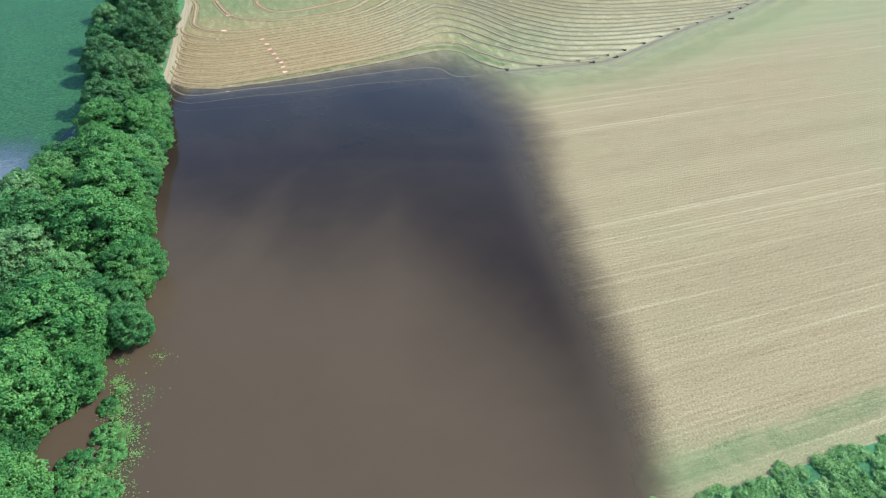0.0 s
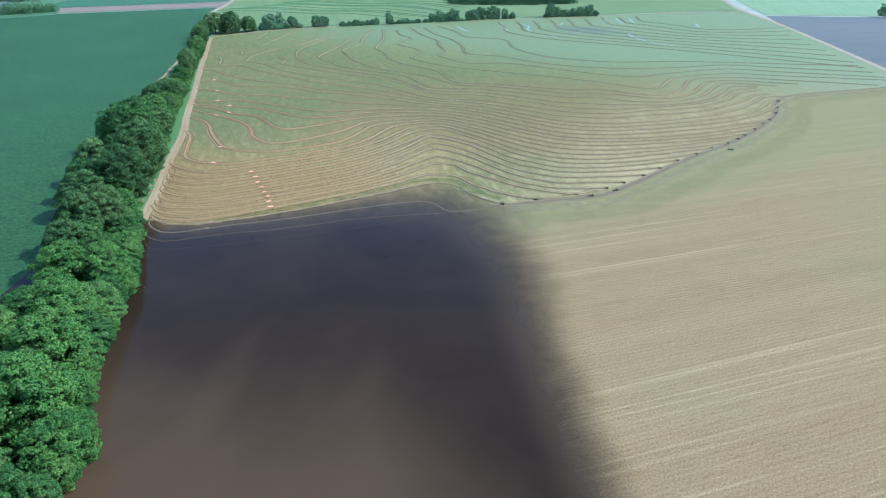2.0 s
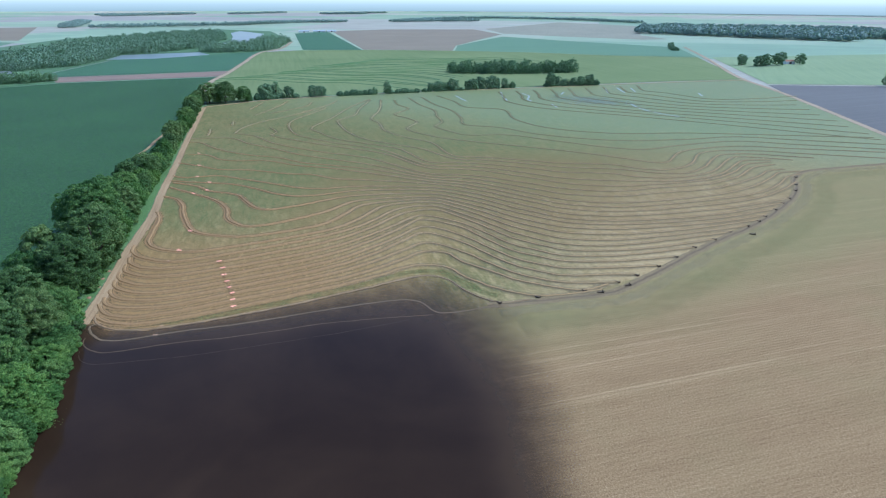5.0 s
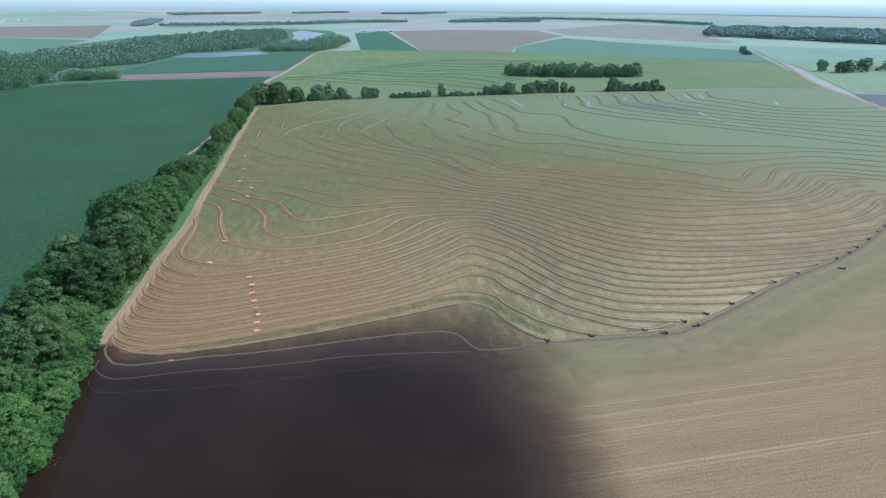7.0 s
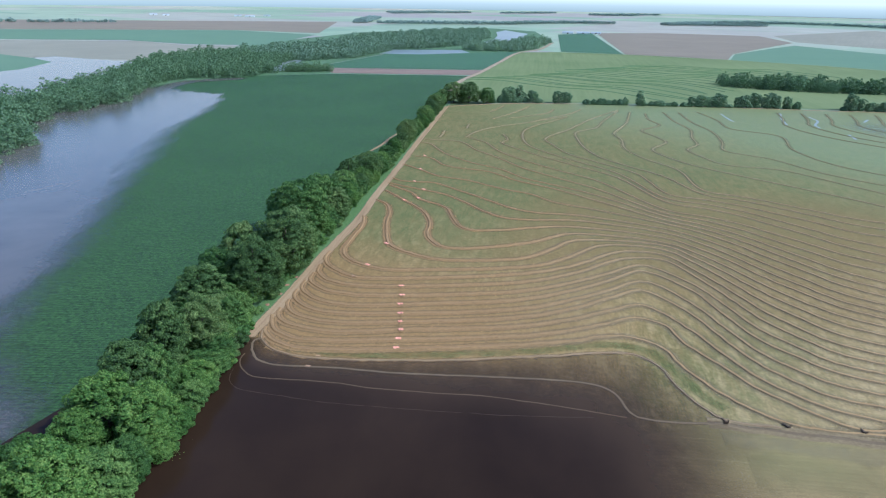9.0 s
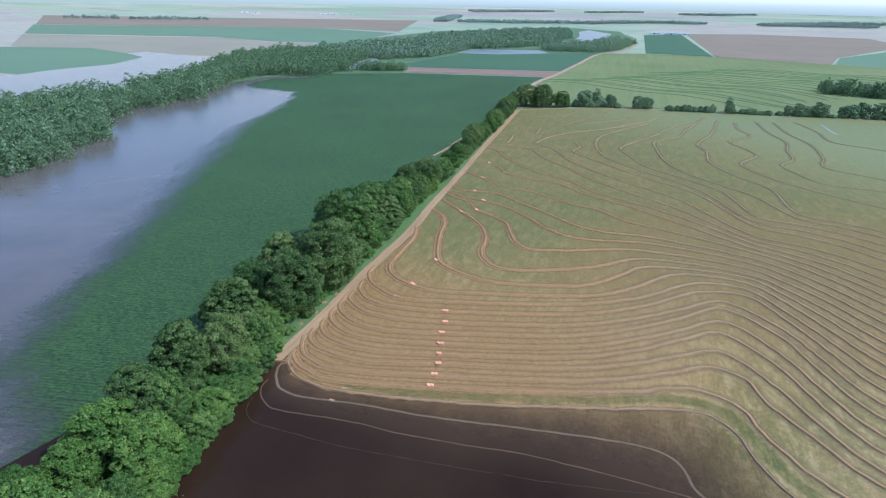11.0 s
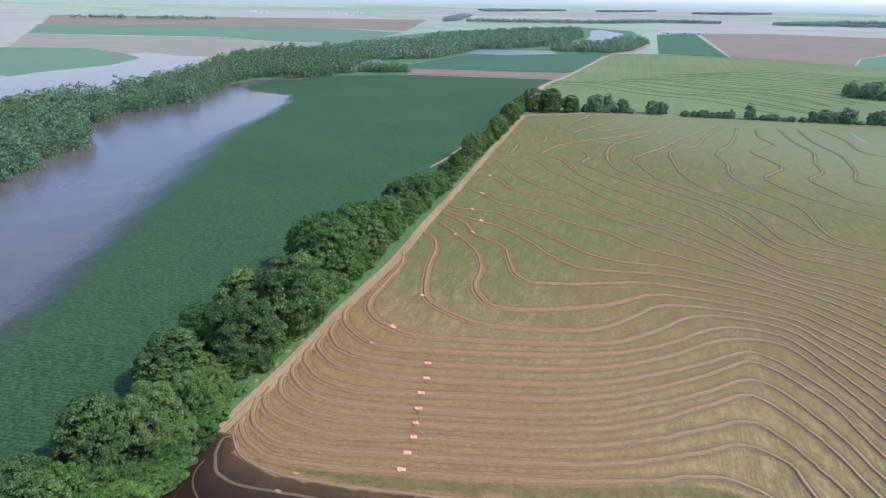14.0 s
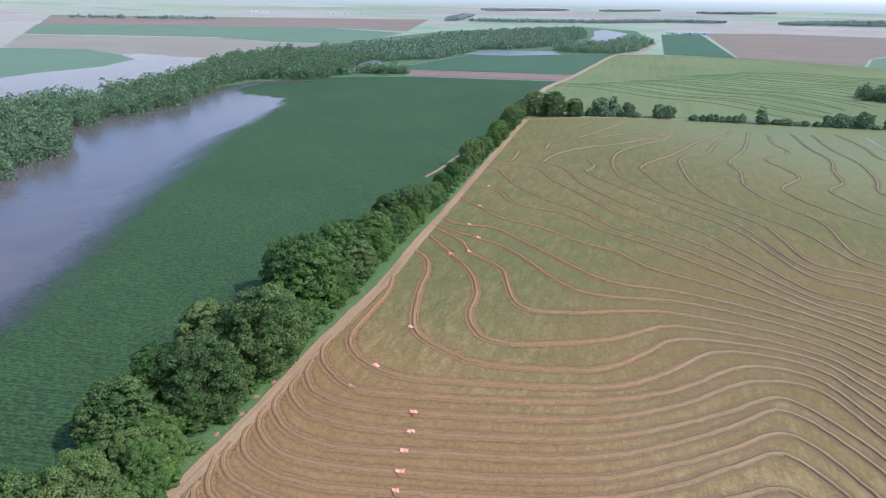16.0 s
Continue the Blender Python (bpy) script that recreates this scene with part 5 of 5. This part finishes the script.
def filled_wood(name, ring, gap, radius, tall, per, size, seed, label, leaf=LEAF_FAR):
    """A closed wood: crowns on a jittered grid within a ring, joined into one mesh."""
    rng = np.random.default_rng(seed)
    kinds = [leaf_cloud(rng, 1.0, 2.0, -0.9, 48, per, size / radius, 0.9, (0.15, 0.32), True) for _ in range(7)]
    xs, ys = [p[0] for p in ring], [p[1] for p in ring]
    vs, fs, count, row = [], [], 0, 0
    for gy in np.arange(min(ys), max(ys), gap * 0.87):
        row += 1
        for gx in np.arange(min(xs) + (row % 2) * gap / 2, max(xs), gap):
            x, y = gx + rng.uniform(-0.42, 0.42) * gap, gy + rng.uniform(-0.42, 0.42) * gap
            if not inside(x, y, ring):
                continue
            v, f = kinds[rng.integers(7)]
            big = rng.uniform(0, 1) ** 2
            s, h = radius * (0.72 + 0.75 * big), tall * (0.34 + 0.24 * big) * rng.uniform(0.9, 1.1)
            turn = rng.uniform(0, 2 * math.pi)
            c, t = math.cos(turn), math.sin(turn)
            vs.append(np.stack([(v[:, 0] * c - v[:, 1] * t) * s + x, (v[:, 0] * t + v[:, 1] * c) * s + y, np.maximum(v[:, 2] * h, -0.3)], 1))
            fs.append(f + count)
            count += len(v)
    me = mesh_of(name, np.concatenate(vs).tolist(), np.concatenate(fs).tolist(), leaf)
    return tagged(new(name, me), label, "woods", kind="stuff")


filled_wood("river_woods", [(-282, 130), (-284, 200), (-296, 246), (-316, 267), (-326, 286), (-376, 317), (-394, 357), (-396, 386), (-408, 418), (-450, 478), (-470, 512), (-459, 540), (-428, 577), (-430, 622), (-452, 640),
                            (-500, 742), (-620, 735), (-622, 640), (-540, 525), (-505, 455), (-462, 380), (-480, 331), (-430, 130)], 8.2, 5.4, 13.5, 560, 0.44, 3, "dense green river woods of many round crowns")
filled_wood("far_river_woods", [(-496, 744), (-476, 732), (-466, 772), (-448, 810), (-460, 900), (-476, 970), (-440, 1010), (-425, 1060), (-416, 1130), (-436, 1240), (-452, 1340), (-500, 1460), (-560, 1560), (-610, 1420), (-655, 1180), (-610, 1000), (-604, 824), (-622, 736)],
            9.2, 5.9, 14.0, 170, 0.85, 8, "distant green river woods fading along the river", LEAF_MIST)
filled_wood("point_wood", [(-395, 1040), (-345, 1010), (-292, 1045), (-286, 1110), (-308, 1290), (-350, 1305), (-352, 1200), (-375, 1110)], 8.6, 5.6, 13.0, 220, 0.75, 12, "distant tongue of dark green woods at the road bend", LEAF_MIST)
filled_wood("wood_block", [(4, 746), (60, 748), (142, 760), (150, 792), (60, 784), (2, 776)], 7.0, 5.2, 14.0, 420, 0.52, 4, "dark green block of trees amid the far field")
filled_wood("pond_copse", [(-432, 630), (-412, 636), (-386, 660), (-394, 675), (-424, 654)], 5.0, 4.2, 9.5, 360, 0.45, 5, "small copse by the field corner")
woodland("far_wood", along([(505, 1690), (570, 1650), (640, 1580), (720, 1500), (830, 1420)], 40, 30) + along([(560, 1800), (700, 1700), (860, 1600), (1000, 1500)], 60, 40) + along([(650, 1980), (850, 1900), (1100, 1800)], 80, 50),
         6.0, 60, 2.6, 6, "broad wood paled by haze at the far edge of the fields", LEAF_HORIZON)
FAR_LINES = [[(-1832, 1099), (-1729, 1184)], [(-1677, 1193), (-1535, 1334)], [(-1683, 3142), (-1433, 3452)], [(-1175, 3534), (-1000, 3887)], [(-707, 3654), (-498, 3692)], [(-1560, 2970), (-1380, 3486)], [(-691, 3652), (-420, 4036)],
             [(-1062, 1826), (-1160, 2050), (-1260, 2259)], [(-974, 1838), (-818, 1950), (-682, 2061), (-567, 2276), (-394, 2374)], [(-173, 2475), (83, 2571)], [(-207, 2433), (-62, 2733), (147, 2935), (451, 2825), (681, 2456)]]
woodland("far_tree_lines", [row for k, line in enumerate(FAR_LINES) for row in along(line, 9 if k < 2 else 26, 9 if k < 2 else 22)], 4.6, 40, 2.2, 7, "thin tree lines paled by haze on the far plain", LEAF_HORIZON)


# ---- levee gates ----
def crumpled(rng, width, height, lean):
    """A slack plastic sheet hung on stakes, folded over the levee."""
    verts, faces, nx, ny = [], [], 9, 6
    for j in range(ny):
        for i in range(nx):
            u, v = i / (nx - 1), j / (ny - 1)
            x = (u - 0.5) * width * (1 + 0.12 * rng.normal())
            y = (v - 0.5) * 1.5 + 0.10 * rng.normal()
            z = 0.72 - abs(v - 0.45) * height + 0.10 * rng.normal() + 0.12 * math.cos(u * 9)
            verts.append((x, y, max(0.06, z)))
    for j in range(ny - 1):
        for i in range(nx - 1):
            a = j * nx + i
            faces.append((a, a + 1, a + nx + 1, a + nx))
    return verts, faces


def peg(x, y, height, radius=0.04):
    verts = [(x + radius * math.cos(k * math.pi / 3), y + radius * math.sin(k * math.pi / 3), z) for z in (0.02, height) for k in range(6)]
    faces = [(k, (k + 1) % 6, 6 + (k + 1) % 6, 6 + k) for k in range(6)] + [tuple(range(6, 12))]
    return verts, faces


def levee_gate(x, y, turn, material, label, seed, size=0.62):
    rng = np.random.default_rng(seed)
    thing = tagged(new("levee_gate"), label, "levee gate", "plastic gates on the levees")
    v, f = crumpled(rng, rng.uniform(1.9, 2.5), 0.8, 0)
    part("plastic_sheet", mesh_of("plastic_sheet", v, f, material), thing)
    for side in (-0.95, 0.95):
        part("stake", mesh_of("stake", *peg(side, 0.1, 1.15), BARK), thing)
    part("spill_apron", mesh_of("spill_apron", [(-0.5, -0.6, 0.09), (0.5, -0.65, 0.09), (0.6, -1.5, 0.08), (0.1, -1.8, 0.08), (-0.5, -1.4, 0.08)], [(0, 1, 2, 3, 4)], LEVEE), thing, "bare scoured earth apron below the gate")
    thing.matrix_basis = pose(x, y, 0.22 if size > 0.55 else 0.02, 0, 0, turn) @ Matrix.Diagonal((size, size, size * 0.8, 1))
    return thing


GATES = [(-51, 188.5), (-52.5, 192.5), (-54, 196.5), (-56, 200), (-58, 204), (-60.5, 208.5), (-62.5, 213.5), (-65.5, 218.5), (-81, 218), (-81.5, 227), (-85, 245),
         (-101.5, 289.5), (-97.5, 294.5), (-101, 306.5), (-110, 316), (-117, 336), (-127, 361.5)]
for k, (gx, gy) in enumerate(GATES):
    pale = k == 8
    levee_gate(gx, gy, 28 if k < 8 else -20, PALE_SHEET if pale else ORANGE, "pale plastic gate sheet slumped over a levee" if pale else "bright orange plastic gate sheet slumped over a levee", k)
for k, (gx, gy) in enumerate(((-65.5, 178), (-65, 173.5))):
    levee_gate(gx, gy, 10, PALE_SHEET, "pale plastic gate sheet at the flood edge", 40 + k, 0.42)


# ---- drain pipes along the ditch ----
def drain_pipe(x, y, turn, length):
    thing = tagged(new("drain_pipe"), "dark rusty drain pipe through the ditch bank", "drain pipe", "drain pipes along the ditch")
    verts, faces, sides, rings = [], [], 10, 13
    for i in range(rings):
        for k in range(sides):
            a, r = 2 * math.pi * k / sides, 0.42 + 0.03 * (i % 2)
            verts.append((length * (i / (rings - 1) - 0.5), r * math.cos(a), 0.42 + r * math.sin(a)))
    for i in range(rings - 1):
        for k in range(sides):
            faces.append((i * sides + k, i * sides + (k + 1) % sides, (i + 1) * sides + (k + 1) % sides, (i + 1) * sides + k))
    part("pipe", mesh_of("pipe", verts, faces, STEEL, True), thing)
    h = length / 2
    plate = [(sx, sy, sz) for sx in (h - 0.55, h - 0.45) for sy in (-0.9, 0.9) for sz in (0.02, 1.15)]
    part("headwall", mesh_of("headwall", plate, [(0, 1, 3, 2), (4, 6, 7, 5), (0, 4, 5, 1), (2, 3, 7, 6), (1, 5, 7, 3), (0, 2, 6, 4)], STEEL), thing, "dark steel headwall plate")
    for side in (-0.8, 0.8):
        part("riser_post", mesh_of("riser_post", *peg(h - 0.3, side, 1.5, 0.06), STEEL), thing)
    thing.matrix_basis = pose(x, y, 0.03, 0, 0, turn) @ Matrix.Diagonal((0.6, 0.55, 0.5, 1))
    return thing


DRAINS = [(20, 192.5), (31, 196), (44.5, 200.5), (55.5, 206.5), (62.5, 211.5), (71, 218.5), (79, 226), (88, 234.5), (97.5, 242), (106, 249.5), (115, 256), (121.5, 261.5),
          (126.5, 267), (134.5, 275.5), (141.5, 284), (147.5, 290.5), (156, 302), (161, 311.5), (167.5, 324)]
for k, (dx, dy) in enumerate(DRAINS):
    drain_pipe(dx, dy, -48 + 14 * math.sin(k * 2.3), 2.6)
for dx, dy, turn in ((49, 199.6, 12), (58, 204.5, 25), (113, 247.5, -20)):
    drain_pipe(dx, dy, turn, 3.4)


# ---- small ground things ----
def clay_mound(x, y, size, seed):
    rng = np.random.default_rng(seed)
    verts, faces, n = [(0, 0, 0.45 * size)], [], 10
    for ring, (r, z) in enumerate(((0.55, 0.34), (1.0, 0.0))):
        for k in range(n):
            a = 2 * math.pi * k / n
            q = r * size * rng.uniform(0.8, 1.2)
            verts.append((q * math.cos(a) * 1.3, q * math.sin(a), z * size * rng.uniform(0.7, 1.2)))
    for k in range(n):
        faces.append((0, 1 + k, 1 + (k + 1) % n))
        faces.append((1 + k, 1 + n + k, 1 + n + (k + 1) % n, 1 + (k + 1) % n))
    ob = new("clay_mound", mesh_of("clay_mound", verts, faces, CLAY, True))
    ob.matrix_basis = pose(x, y, 0.08, 0, 0, seed * 40)
    return tagged(ob, "small heap of bare red clay in the grass", "clay heap", "clay heaps on the verge")


for k, (cx, cy) in enumerate(((-96.0, 210.5), (-95.0, 205), (-93.2, 199.5), (-92.2, 193), (-91.2, 188.5))):
    clay_mound(cx, cy, 0.6, k)


def flood_weeds():
    """Floating leaves and drowned bushes that break the water near the trees."""
    rng = np.random.default_rng(9)
    vs, fs, count = [], [], 0
    clumps = [(-46.5, 48, 3.4, 700), (-46, 53, 2.8, 520), (-48.5, 45, 3.0, 500), (-48.5, 57, 2.2, 330), (-49.5, 61, 1.8, 200), (-51, 63, 1.5, 90), (-44, 44, 3, 400), (-52, 67, 1.2, 40), (-45, 60, 2.5, 30), (-46, 68, 3.0, 26), (-43, 50, 2.2, 40), (-52, 75, 2.0, 20), (-70, 140, 2.5, 20)]
    for cx, cy, w, n in clumps:
        for _ in range(n * 2):
            g, r = rng.uniform(0, 2 * math.pi), abs(rng.normal(0, 0.55)) * w
            x, y, s, z = cx + r * math.cos(g), cy + r * math.sin(g), rng.uniform(0.07, 0.20), 0.14 + abs(rng.normal(0, 0.35)) * (1 if n > 100 else 0.15)
            a, tilt = rng.uniform(0, 2 * math.pi), rng.uniform(-0.3, 0.3)
            u, v = np.array([math.cos(a), math.sin(a), tilt]) * s, np.array([-math.sin(a), math.cos(a), -tilt]) * s * 0.6
            p = np.array([x, y, z])
            vs += [p - u, p + v, p + u, p - v]
            fs.append((count, count + 1, count + 2, count + 3))
            count += 4
    return tagged(new("flood_weeds", mesh_of("flood_weeds", vs, fs, LEAF_WEED)), "bright green weeds and leaves breaking the flood water", "water weeds", kind="stuff")


flood_weeds()


# ---- far rice levees ----
rng_far = random.Random(3)
for k in range(20):
    s, wob, a = 0.42 * k + rng_far.uniform(-0.15, 0.15), rng_far.uniform(4, 11), rng_far.uniform(-14, 14)
    pts = [(-228 + 14 * s + a, 678 + 28 * s), (-198 + 15 * s, 679 + 31 * s + wob), (-170 + 16 * s, 676 + 33 * s), (-132 + 17 * s, 672 + 34 * s - wob), (-97 + 19 * s, 661 + 36 * s + wob * 0.6), (-66 + 20 * s, 650 + 35 * s), (-36 + 20 * s - a, 633 + 35 * s - wob)]
    far = new("levee", ribbon("levee", pts, [(-0.9, 0.0), (-0.5, 0.1), (-0.2, 0.40), (0.2, 0.40), (0.5, 0.1), (0.9, 0.0)], GRASS, 7.0, 0.1, 70 + k))
    tagged(far, "low grassy levee in the far rice field", "levee", "far levees", "structure")


# ---- farm buildings ----
def farm_shed(x, y, turn, length, width, eaves, roof_material, label):
    thing = tagged(new("farm_shed"), label, "farm building", "far farm buildings")
    a, b, ridge = length / 2, width / 2, eaves + width * 0.22
    walls = [(-a, -b, 0), (a, -b, 0), (a, b, 0), (-a, b, 0), (-a, -b, eaves), (a, -b, eaves), (a, b, eaves), (-a, b, eaves), (-a, 0, ridge - 0.1), (a, 0, ridge - 0.1)]
    part("wall", mesh_of("wall", walls, [(0, 1, 5, 4), (2, 3, 7, 6), (1, 2, 6, 9, 5), (3, 0, 4, 8, 7)], WHITE), thing)
    o = 0.5
    roof = [(-a - o, -b - o, eaves - 0.1), (a + o, -b - o, eaves - 0.1), (a + o, 0, ridge + 0.1), (-a - o, 0, ridge + 0.1), (-a - o, b + o, eaves - 0.1), (a + o, b + o, eaves - 0.1)]
    part("roof", mesh_of("roof", roof, [(0, 1, 2, 3), (3, 2, 5, 4)], roof_material), thing)
    door = [(-1.8, -b - 0.06, 0), (1.8, -b - 0.06, 0), (1.8, -b - 0.06, eaves * 0.8), (-1.8, -b - 0.06, eaves * 0.8)]
    part("door", mesh_of("door", door, [(0, 1, 2, 3)], STEEL), thing, "dark sliding door")
    thing.matrix_basis = pose(x, y, -0.2, 0, 0, turn)
    return thing


farm_shed(450, 893, 15, 14, 8, 3.5, CLAY, "white farmhouse with a reddish roof among trees")
for fx, fy, turn, length in ((-364, 1655, 10, 26), (-330, 1672, 12, 30), (-300, 1680, 8, 22), (-1730, 2036, 40, 26), (-1662, 2024, 35, 34), (-1673, 2136, 30, 24), (-2030, 1910, 50, 26), (-1956, 1901, 40, 22)):
    farm_shed(fx, fy, turn, length, 9, 3.0, GREY_ROOF, "long pale metal farm shed on the plain")
